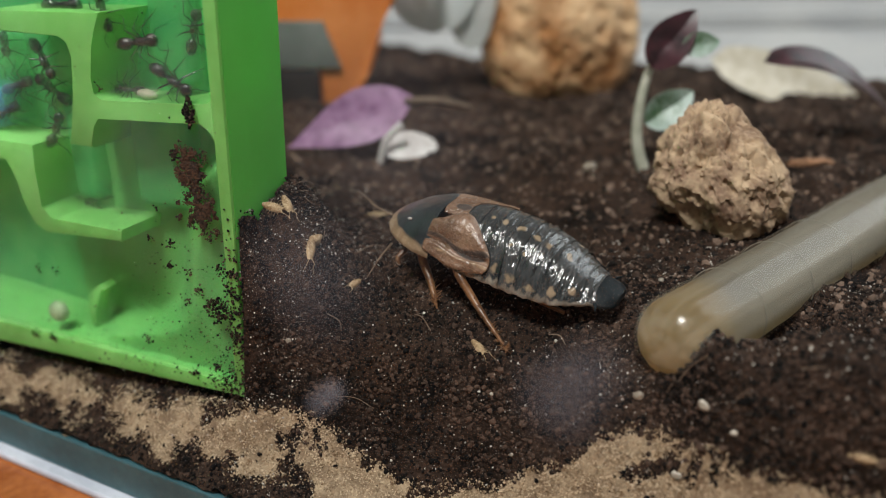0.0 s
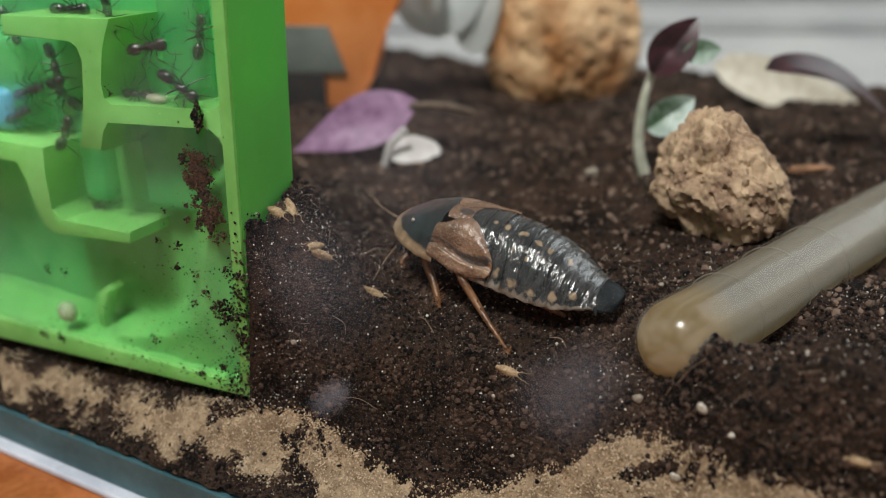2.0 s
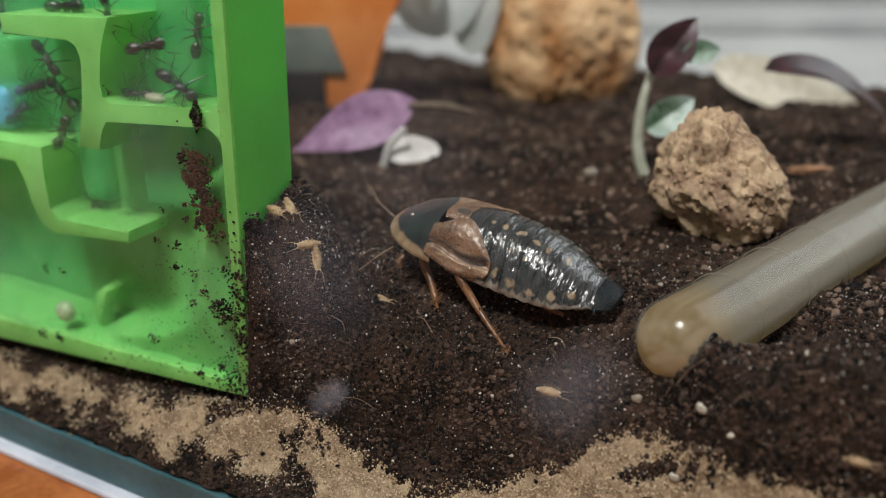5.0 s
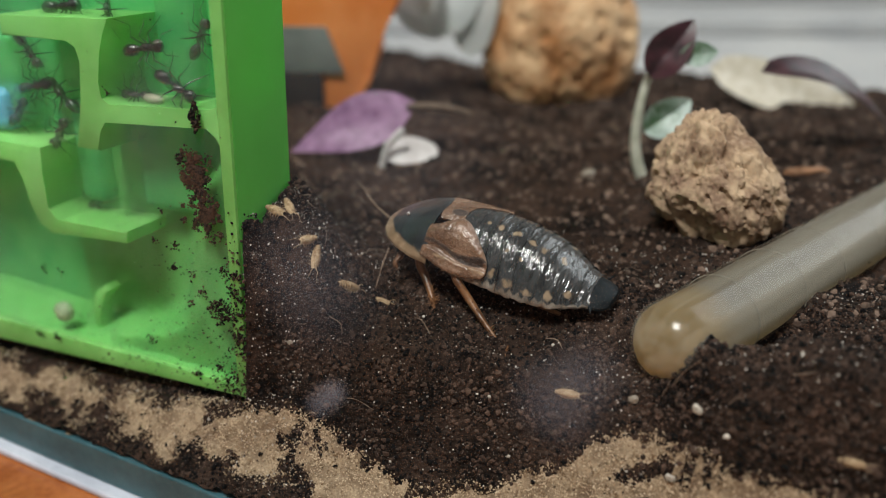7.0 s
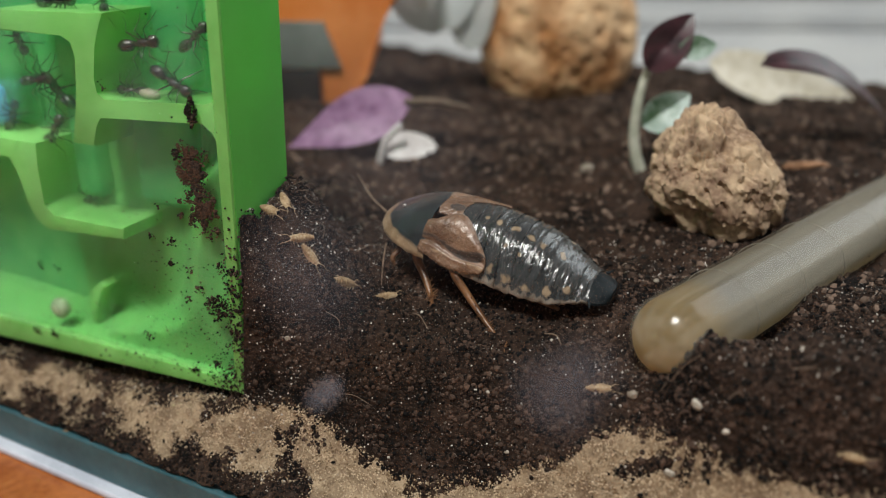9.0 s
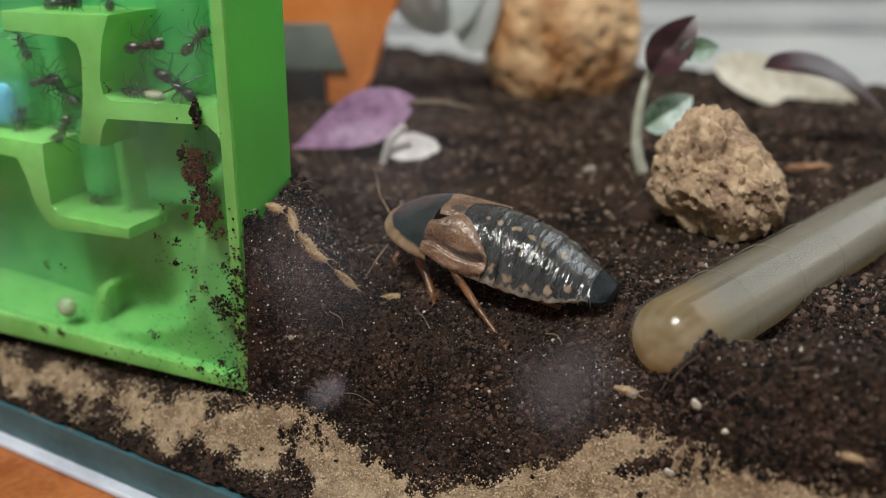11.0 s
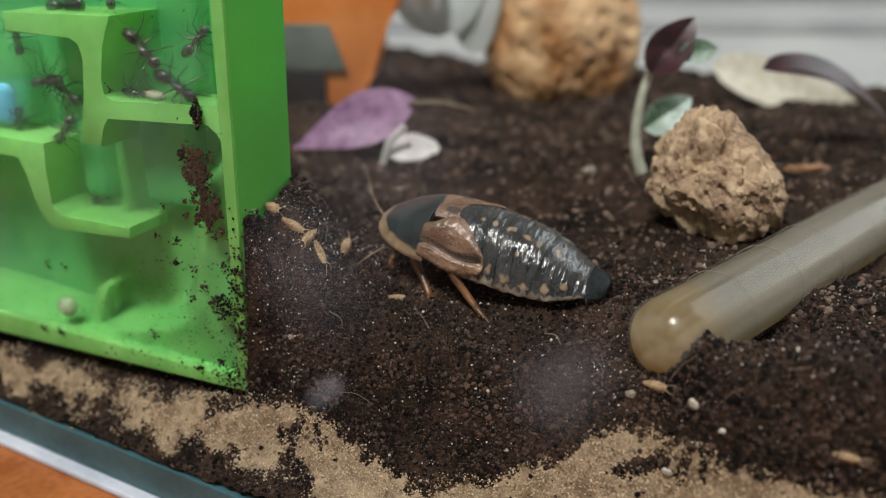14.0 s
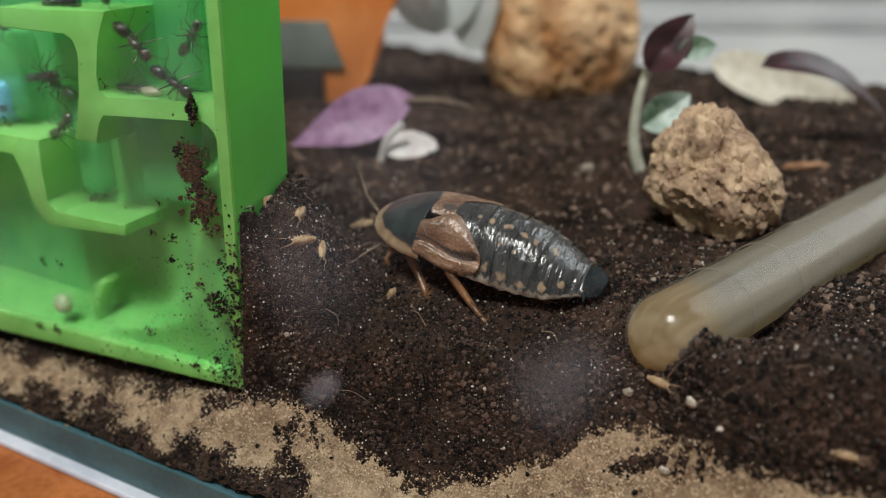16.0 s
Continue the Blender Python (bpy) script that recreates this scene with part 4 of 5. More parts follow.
def build_roach():
    t = new("cockroach")
    tagged(t, "slate-grey cockroach with tan spots, short brown wing pads, amber legs", "cockroach")
    t.scale = (1.035,) * 3
    cuts = [5.2, 2.4, -0.3, -2.8, -5.2, -7.6, -10.0, -12.4, -14.5, -16.2]
    spots = [(-1.2, 0.20, 0.65), (-3.9, 0.22, 1.0), (-6.3, 0.26, 1.0), (-8.6, 0.26, 0.95), (-11.3, 0.18, 0.85), (-3.4, 0.57, 0.5), (-5.6, 0.60, 0.5),
             (-2.3, 0.87, 1.0), (-4.9, 0.90, 1.0), (-8.4, 0.92, 0.9), (-11.4, 0.89, 1.0), (-13.9, 0.82, 0.85), (1.0, 0.2, 0.5)]

    def tan(x, y, z):
        w, best = roach_half(x), 0.0
        for sx, sv, r in spots:
            for side in (1, -1):
                c = dome(sx, sv if side > 0 or sv > 0.5 else sv + 0.3)
                d = math.sqrt((x - sx - 0.2 * math.sin(2.1 * y + sx)) ** 2 + (y - side * c.y) ** 2 + (z - c.z) ** 2)
                best = max(best, 1.05 - 0.95 * d / r + 0.45 * noise.noise(Vector((x * 1.3, y * 1.3, z * 1.3 + sx))))
        return best

    def rim(x, y, z):
        s = abs(y) / max(roach_half(x), 0.5)
        return ss(0.93, 1.0, s + 0.02 * math.sin(5 * x))
    for i, (a, b) in enumerate(zip(cuts, cuts[1:])):
        def seg(u, v, a=a, b=b, i=i):
            x = a + (b - 0.25 - a) * u
            s = -1 + 2 * v
            x -= 0.9 * abs(s) ** 4 * (u - 0.2)
            p = dome(x, s)
            p.z += 0.17 * u ** 1.5 - 0.08 - 0.10 * bell(u, 0.82, 0.07) + 0.05 * math.sin(17 * s + 2.1 * i) * u * ss(0.4, 0.7, abs(s))
            p.y *= 1 + 0.030 * u - 0.012
            p.z += 0.10 * math.sin(9 * u + i) * ss(0.9, 1.0, abs(s))
            return p
        g = part("abdomen_segment", plate(seg, 12, 110, 0.28), M_ROACH, t)
        mark(g, "tan", tan)
        mark(g, "rim", rim)

    def tail(u, v):
        x = -15.5 - 4.1 * math.sin(u * math.pi / 2)
        w = 4.0 * math.cos(u * math.pi / 2) ** 0.5 + 0.01
        s = -1 + 2 * v
        return Vector((x, w * s, 0.9 + (1.9 - 1.1 * u) * (1 - abs(s) ** 2.4)))
    part("tail_plate", plate(tail, 16, 34, 0.4), M_TAIL, t, "dark rounded tail plate")

    def belly(u, v):
        x = -17 + 33 * u
        s = -1 + 2 * v
        return Vector((x, roach_half(x) * 0.86 * s, 1.5 - 1.6 * (1 - s * s)))
    part("belly", plate(belly, 24, 14, 0.5), M_LEG, t, "amber brown underside")

    def pron(u, v):
        """Shield over the head, from its hind edge to the front."""
        s = -1 + 2 * v
        x = 8.75 - 0.55 * abs(s) ** 3 - 0.25 * math.cos(5 * s) + (9.95 + 0.55 * abs(s) ** 3 + 0.25 * math.cos(5 * s)) * math.sin(u * math.pi / 2)
        p = dome(x, s)
        p.z += 0.28 - 0.2 * ss(0.7, 1.0, u) + 0.25 * bell(s, 0.45, 0.2) * ss(0.0, 0.3, u) * (1 - u) - 0.12 * bell(u, 0.22, 0.06) * (1 - s * s)
        p.y *= 1.01
        return p

    def shield_rim(x, y, z):
        inner = roach_half(min(x + 1.15, 18.7)) - 0.28
        return max(abs(y) - inner, 1.0 * (x - 17.2))
    g = part("shield", plate(pron, 60, 110, 0.4), M_PRON, t, "dark teal shield with a tan rim")
    mark(g, "rim", shield_rim)

    inner_edge = ((-1.75, 0.86), (-1.5, 0.80), (-0.8, 0.735), (0.7, 0.61), (2.4, 0.44), (3.4, 0.35), (4.5, 0.31), (5.8, 0.36), (6.8, 0.42), (7.8, 0.50), (9.4, 0.55))
    outer_edge = ((-1.75, 0.90), (-1.2, 0.945), (1.2, 0.985), (5.0, 0.99), (7.9, 0.95), (9.4, 0.93))

    def pad(u, v):
        """Wing pad: a domed inner lobe, a hollow, and a narrow outer lobe."""
        x = 9.3 - 11.0 * (1 - math.cos(u * math.pi)) / 2
        a, b = along_table(inner_edge, x), along_table(outer_edge, x)
        s = a + (b - a) * v
        p = dome(x, s)
        n = Vector((0, 0.55 + 0.3 * v, 0.8)).normalized()
        fold = 0.80 + 0.06 * ss(8, 3, x) - 0.02 * ss(2, -1, x)
        k = (s - a) / max(0.05, fold - a)
        lift = 0.30 + 0.85 * math.sin(math.pi * min(1.0, max(0.0, k)) ** 0.8) * math.sin(math.pi * min(1, 0.12 + 0.85 * u)) if k < 1 else 0.12 + 0.5 * ss(0.02, 0.06, s - fold) + 0.2 * math.sin(math.pi * u)
        return p + n * lift

    # where the fold lies: its shade is put into the wing's colour as dark brown
    def hollow(x, y, z):
        s = y / roach_half(x)
        top = 0.80 + 0.06 * ss(8, 3, x) - 0.02 * ss(2, -1, x)
        wide = 0.012 + 0.042 * ss(6.0, 1.5, x) * ss(-1.6, 0.2, x)
        return 0.5 + 14 * (wide / 2 + 0.004 - abs(s - top - wide / 2))

    def pale(x, y, z):
        s = y / roach_half(x)
        return 0.75 * (bell(s - along_table(inner_edge, x), 0.02, 0.03) + bell(s, 0.97, 0.03)) * ss(9, 6, x)
    w = part("forewing", plate(pad, 60, 100, 0.3), M_WING, t, "short leathery brown wing pad")
    mark(w, "crease", hollow)
    mark(w, "pale", pale)

    def far_pad(u, v):
        x = 8.9 - 9.8 * u
        a = -0.09 + 0.16 * ss(0.0, 0.12, u) - 0.46 * ss(0.15, 1.0, u) ** 0.8
        b = -0.98 + 0.5 * ss(0.55, 1.0, u)
        p = dome(x, a + (b - a) * v)
        return p + Vector((0, 0, 0.12 + 0.25 * math.sin(math.pi * v)))
    w = part("forewing", plate(far_pad, 40, 40, 0.3), M_WING, t, "short leathery brown wing pad")
    mark(w, "pale", lambda x, y, z: 0.3)

    def back_plate(u, v):
        s = -0.1 + 0.5 * v
        p = dome(8.2 - 4.0 * u + 0.6 * math.sin(3 * v), s)
        return p + Vector((0, 0, 0.2 - 0.15 * u))
    w = part("back_plate", plate(back_plate, 20, 30, 0.2), M_WING, t, "dark plate between the wing pads")
    mark(w, "crease", lambda x, y, z: 0.5 + 1.2 * (0.85 - math.hypot((x - 6.0) / 1.5, (y - 1.3) / 0.9)))
    part("head", blob(bmesh.new(), (15.2, 0, 0.2), 2.4, 3.0, 1.5, 18, 12), M_LEG, t, "amber head tucked under the shield")

    def leg(pts, radii, spines, seed):
        line = [Vector(q) for q in smooth_line(pts, 5)]
        steps = len(line) - 1
        rr = [along_table([(i / (len(radii) - 1), r) for i, r in enumerate(radii)], k / steps) for k in range(steps + 1)]
        bm = tube(bmesh.new(), line, rr, 12)
        rng = random.Random(seed)
        for k in range(spines):
            i = rng.randrange(len(line) // 3, len(line) - 2)
            ax = (line[i + 1] - line[i]).normalized()
            d = (ax * -0.5 + Vector((rng.uniform(-1, 1), rng.uniform(-1, 1), rng.uniform(-0.8, 0.8))).normalized()).normalized()
            tube(bm, [line[i], line[i] + d * (rr[i] + rng.uniform(0.6, 1.2))], [0.13, 0.02], 5)
        part("leg", bm, M_LEG, t)
    for s in (-1, 1):
        leg([(11.6, 3.2 * s, 0.6), (10.6, 5.0 * s, -1.6), (8.5, 6.4 * s, -3.2), (6.2, 8.5 * s, -4.4), (5.4, 9.2 * s, -5.2), (4.8, 9.6 * s, -5.9)], (0.7, 0.72, 0.6, 0.45, 0.26, 0.14), 30, 3 + s)
        leg([(5.0, 5.0 * s, 1.2), (2.8, 7.6 * s, 0.2), (-0.2, 8.7 * s, -1.9), (-3.7, 10.4 * s, -3.5), (-6.0, 11.6 * s, -4.2), (-8.0, 12.9 * s, -4.5), (-8.9, 13.5 * s, -4.7)],
            (0.75, 0.66, 0.58, 0.42, 0.30, 0.17, 0.10), 50, 9 + s)
        leg([(-1, 3.5 * s, 0.6), (-4.5, 5.0 * s, 0.2), (-9, 5.4 * s, -0.6), (-13, 4.2 * s, -2.0)], (0.9, 0.6, 0.3), 6, 20 + s)
        part("palp", tube(bmesh.new(), smooth_line([(14.0, 3.6 * s, 0.0), (13.6, 5.4 * s, -1.0), (13.9, 6.8 * s, -1.9), (13.2, 7.3 * s, -2.6)], 4), [0.55] * 6 + [0.4] * 5 + [0.2] * 2, 8), M_LEG, t)
        part("cercus", tube(bmesh.new(), [(-16.4, 3.0 * s, 1.0), (-17.2, 4.2 * s, 1.0), (-17.6, 5.2 * s, 0.9)], [0.35, 0.26, 0.06], 7), M_TAIL, t)
    horns = []
    for base, pts in (((18.2, 0.3, 0.6), [(0, 0, 0), (5.6, -2.3, -0.7), (9, -4.6, -1.1), (12.6, -7.1, -1.9)]), ((15.6, 6.0, -0.3), [(0, 0, 0), (0.7, 1.6, -1.7), (1.1, 2.8, -3.2), (1.5, 4.1, -4.9)])):
        line = smooth_line(pts, 6)
        h = part("antenna", tube(bmesh.new(), line, [0.17 - 0.11 * i / len(line) for i in range(len(line))], 7), M_HORN, t)
        h.location = Vector(base) * MM
        horns.append(h)
    return t, horns


# ---- isopods and ants ----
def build_isopod(shell):
    t = new("isopod")
    for i in range(9):
        x = 2.2 - 0.52 * i
        w = 0.78 * math.sin(math.pi * (0.16 + 0.74 * (i + 0.5) / 9)) + 0.08

        def seg(u, v, x=x, w=w):
            s = -1 + 2 * v
            return Vector((x - 0.6 * u, w * s * (1 + 0.05 * u), 0.35 + 0.85 * w * (1 - abs(s) ** 2.2) ** 0.7 + 0.06 * u))
        part("plate" if 0 < i < 8 else ("head" if i == 0 else "tail"), plate(seg, 2, 10, 0.2), shell, t)
    for s in (-1, 1):
        part("antenna", tube(bmesh.new(), smooth_line([(2.2, 0.25 * s, 0.6), (3.0, 0.7 * s, 0.95), (3.8, 0.75 * s, 0.5), (4.8, 1.1 * s, 0.3)], 3), [0.075 - 0.006 * k for k in range(10)], 5), shell, t)
        for k in range(5):
            x = 1.5 - 0.68 * k
            part("leg", tube(bmesh.new(), [(x, 0.45 * s, 0.45), (x + 0.1, 0.95 * s, 0.4), (x - 0.15, 1.35 * s, -0.02)], [0.075, 0.06, 0.03], 5), shell, t)
    return t


def build_ant(mat):
    t = new("ant")
    part("gaster", blob(bmesh.new(), (-2.3, 0, 0.8), 1.4, 0.85, 0.8, rough=0.12, freq=0.9), mat, t)
    part("waist", blob(bmesh.new(), (-0.75, 0, 0.7), 0.35, 0.3, 0.45, 8, 6), mat, t)
    part("thorax", blob(bmesh.new(), (0.55, 0, 0.9), 1.25, 0.6, 0.65, 12, 8), mat, t)
    part("head", blob(bmesh.new(), (2.5, 0, 0.95), 0.95, 0.9, 0.65, 12, 8), mat, t)
    for s in (-1, 1):
        part("antenna", tube(bmesh.new(), [(3.1, 0.35 * s, 1.1), (4.1, 1.3 * s, 1.5), (5.6, 1.7 * s, 0.8)], [0.075, 0.06, 0.045], 5), mat, t)
        for x, dx in ((1.1, 1.8), (0.5, 0.0), (0.0, -2.0)):
            part("leg", tube(bmesh.new(), [(x, 0.4 * s, 0.6), (x + dx * 0.5, 1.7 * s, 1.6), (x + dx, 3.0 * s, 0.3), (x + dx * 1.35, 3.7 * s, 0.0)], [0.13, 0.10, 0.065, 0.035], 5), mat, t)
    return t


def build_springtail():
    t = new("springtail")
    tagged(t, "tiny white springtail walking beside the cockroach", "springtail")
    part("body", blob(bmesh.new(), (0, 0, 0.3), 0.62, 0.27, 0.27, 12, 8, rough=0.1, freq=0.3), M_PETAL, t)
    part("head", blob(bmesh.new(), (0.68, 0, 0.32), 0.2, 0.2, 0.18, 10, 7), M_PETAL, t)
    for s in (-1, 1):
        part("antenna", tube(bmesh.new(), [(0.8, 0.08 * s, 0.36), (1.05, 0.22 * s, 0.44), (1.3, 0.3 * s, 0.36)], [0.05, 0.04, 0.02], 5), M_PETAL, t)
    return t


def on_soil(x, y, yaw, lift=0.0):
    """A pose on the soil at a place in millimetres, leaning with the slope."""
    d = 1.2
    n = Vector((ground(x - d, y) - ground(x + d, y), ground(x, y - d) - ground(x, y + d), 2 * d)).normalized()
    f = Vector((math.cos(radians(yaw)), math.sin(radians(yaw)), 0))
    f = (f - n * f.dot(n)).normalized()
    s = n.cross(f)
    m = Matrix((f, s, n)).transposed().to_4x4()
    p = Vector((x, y, rough_ground(x, y))) + n * lift
    return Matrix.Translation(p * MM) @ m


build_room()
build_table()
build_sill()
build_tank()
build_ground()
build_nest()
build_vial()
tagged(build_stone("porous_stone", 48.0, 142, 41.8, 11.5, 11.0, 12.6, M_STONE, "rough tan pitted stone resting on soil", 3.0, 0.15, 1.0), group="stones")
tagged(build_stone("cork_stone", 34, 262, 48.5, 23, 20, 27, M_STONE_FAR, "large orange-tan knobbly stone at the back", 8.0, 0.09), group="stones")
build_plants()
build_back_things()
PEBBLES = [(26.5, 97.9, 0.75), (33.5, 92.3, 0.85), (31.0, 92.1, 0.80), (9.9, 100.2, 0.35), (45.5, 91.9, 0.50), (-23.5, 115.4, 0.50), (31.2, 175.5, 1.60), (16.8, 109.9, 0.40), (36.5, 89.1, 0.45), (-13.0, 125.5, 0.35), (34.3, 121.1, 0.50), (7.2, 104.2, 0.35)]
for n, (x, y, r) in enumerate(PEBBLES):
    pebble = part("pebble", blob(bmesh.new(), (0, 0, 0), r, r * 0.75, r * 0.62, 12, 8, rough=0.3, freq=0.16, seed=n * 1.7), M_PEBBLE)
    pebble.matrix_world = on_soil(x, y, n * 67, 0.3 * r)
    tagged(pebble, "small pale quartz pebble lying on the soil", "pebble", "pebbles")

FIBRES = [
    [(-12.4, 182.3), (-12.2, 176.2), (-14.0, 170.6), (-16.2, 165.0)],
    [(-28.3, 117.0), (-25.2, 117.4), (-21.9, 116.8)],
    [(-13.9, 128.5), (-11.9, 134.7), (-9.2, 137.4)],
    [(-15.6, 110.9), (-12.9, 109.9), (-10.1, 108.7)],
    [(22.4, 104.6), (22.9, 101.7), (22.9, 99.9)],
    [(-4.1, 117.3), (-2.9, 114.9), (-1.6, 113.1)],
    [(-19.7, 124.6), (-18.5, 125.0), (-18.5, 122.8)],
    [(-22.5, 127.2), (-21.3, 128.1), (-25.7, 162.5)],
    [(30.8, 95.8), (32.0, 95.1), (33.7, 94.1)],
    [(29.7, 96.2), (30.5, 96.1), (30.1, 97.8)],
    [(-17.2, 114.7), (-15.4, 114.2), (-15.1, 113.8)],
    [(15.8, 111.3), (17.3, 109.9), (17.9, 108.1)],
    [(29.3, 127.3), (31.5, 129.1), (33.0, 127.4)],
    [(35.7, 90.4), (37.4, 89.7), (38.5, 88.9)],
    [(43.3, 89.0), (44.9, 87.9), (45.7, 87.9)],
    [(-24.5, 115.8), (-23.1, 115.8), (-20.8, 115.2)],
    [(-23.4, 127.8), (-22.2, 131.6), (-25.9, 168.2)],
    [(-25.9, 164.1), (-22.7, 166.0), (-20.1, 163.7)],
    [(-21.0, 161.7), (-18.9, 165.2), (-16.5, 162.0)],
    [(-21.5, 126.4), (-20.3, 127.2), (-22.6, 156.0)],
]
for n, line in enumerate(FIBRES):
    pts = smooth_line([(x, y, rough_ground(x, y) + 0.25 + 0.5 * (k % 2)) for k, (x, y) in enumerate(line)], 6)
    fibre = part("root_fibre", tube(bmesh.new(), pts, [0.05 + 0.025 * (n % 3)] * len(pts), 6), M_TWIG)
    tagged(fibre, "thin dry root fibre lying on the soil", "fibre", "root fibres")

ROACH, HORNS = build_roach()
ROACH_ROWS = [(t, place(x, y, z, lean, tip, yaw)) for t, x, y, z, lean, tip, yaw in [
    (0, 9.07, 122.76, 33.99, -7.7, -8.8, 150.1),
    (0.5, 9.07, 123.08, 33.94, -8.2, -8.9, 150.2),
    (1, 9.10, 123.14, 33.88, -8.4, -9.0, 150.3),
    (1.5, 9.10, 123.12, 33.93, -8.7, -9.3, 150.3),
    (2, 9.09, 123.36, 33.86, -9.3, -9.4, 150.5),
    (2.5, 8.98, 123.17, 33.85, -8.4, -9.6, 151.1),
    (3, 9.00, 123.18, 33.86, -8.5, -9.5, 150.9),
    (3.5, 9.01, 123.14, 33.89, -8.7, -9.6, 150.7),
    (4, 9.02, 123.24, 33.89, -9.1, -9.5, 150.5),
    (6.5, 8.51, 123.87, 33.83, -10.2, -9.3, 153.3),
    (7, 8.56, 124.23, 33.79, -10.9, -9.5, 153.3),
    (7.5, 8.50, 124.00, 33.89, -10.8, -9.6, 153.5),
    (8, 8.43, 124.08, 33.95, -11.3, -9.7, 154.0),
    (8.5, 8.51, 124.10, 33.96, -11.7, -9.8, 153.7),
    (9, 8.51, 124.03, 33.97, -11.6, -9.9, 153.9),
    (11.5, 8.29, 124.00, 33.97, -11.1, -9.0, 154.4),
    (12, 8.14, 124.75, 33.84, -11.7, -9.6, 156.0),
    (12.5, 7.94, 125.43, 33.63, -12.4, -9.6, 157.4),
    (13, 7.61, 125.65, 33.53, -13.1, -9.2, 159.0),
    (13.5, 7.70, 126.03, 33.39, -13.8, -9.5, 158.3),
    (14, 7.73, 125.85, 33.41, -13.3, -9.2, 157.9),
    (14.5, 7.76, 125.43, 33.51, -12.7, -8.8, 157.0),
    (15, 7.70, 125.38, 33.54, -12.9, -9.1, 157.7),
    (15.5, 7.67, 125.60, 33.44, -13.3, -9.4, 158.1),
    (16, 7.63, 125.36, 33.57, -13.4, -9.3, 158.0),
]]
HORN_ROWS = [
    [(t, place(18.2, 0.3, 0.6, 0, p, q)) for t, p, q in [(0, 3, 2), (2, 1, 0), (3.5, 0, 0), (4, -6, -3), (6.5, -6, -4), (9, -6, -6), (11.5, -14, -18), (12, -12, -12), (12.6, -16, -22), (13.5, -15, -20), (16, -12, -16)]],
    [(t, place(15.6, 6.0, -0.3, 0, p, q)) for t, p, q in [(0, 0, -4), (3.2, 0, 0), (4, -15, 0), (6.5, -32, 0), (6.9, -15, 25), (7.2, 0, 45), (9.1, 0, 42), (11.4, -30, 10), (12, -52, 0), (12.6, -48, 0), (13.5, -33, 0), (16, -33, 0)]],
]
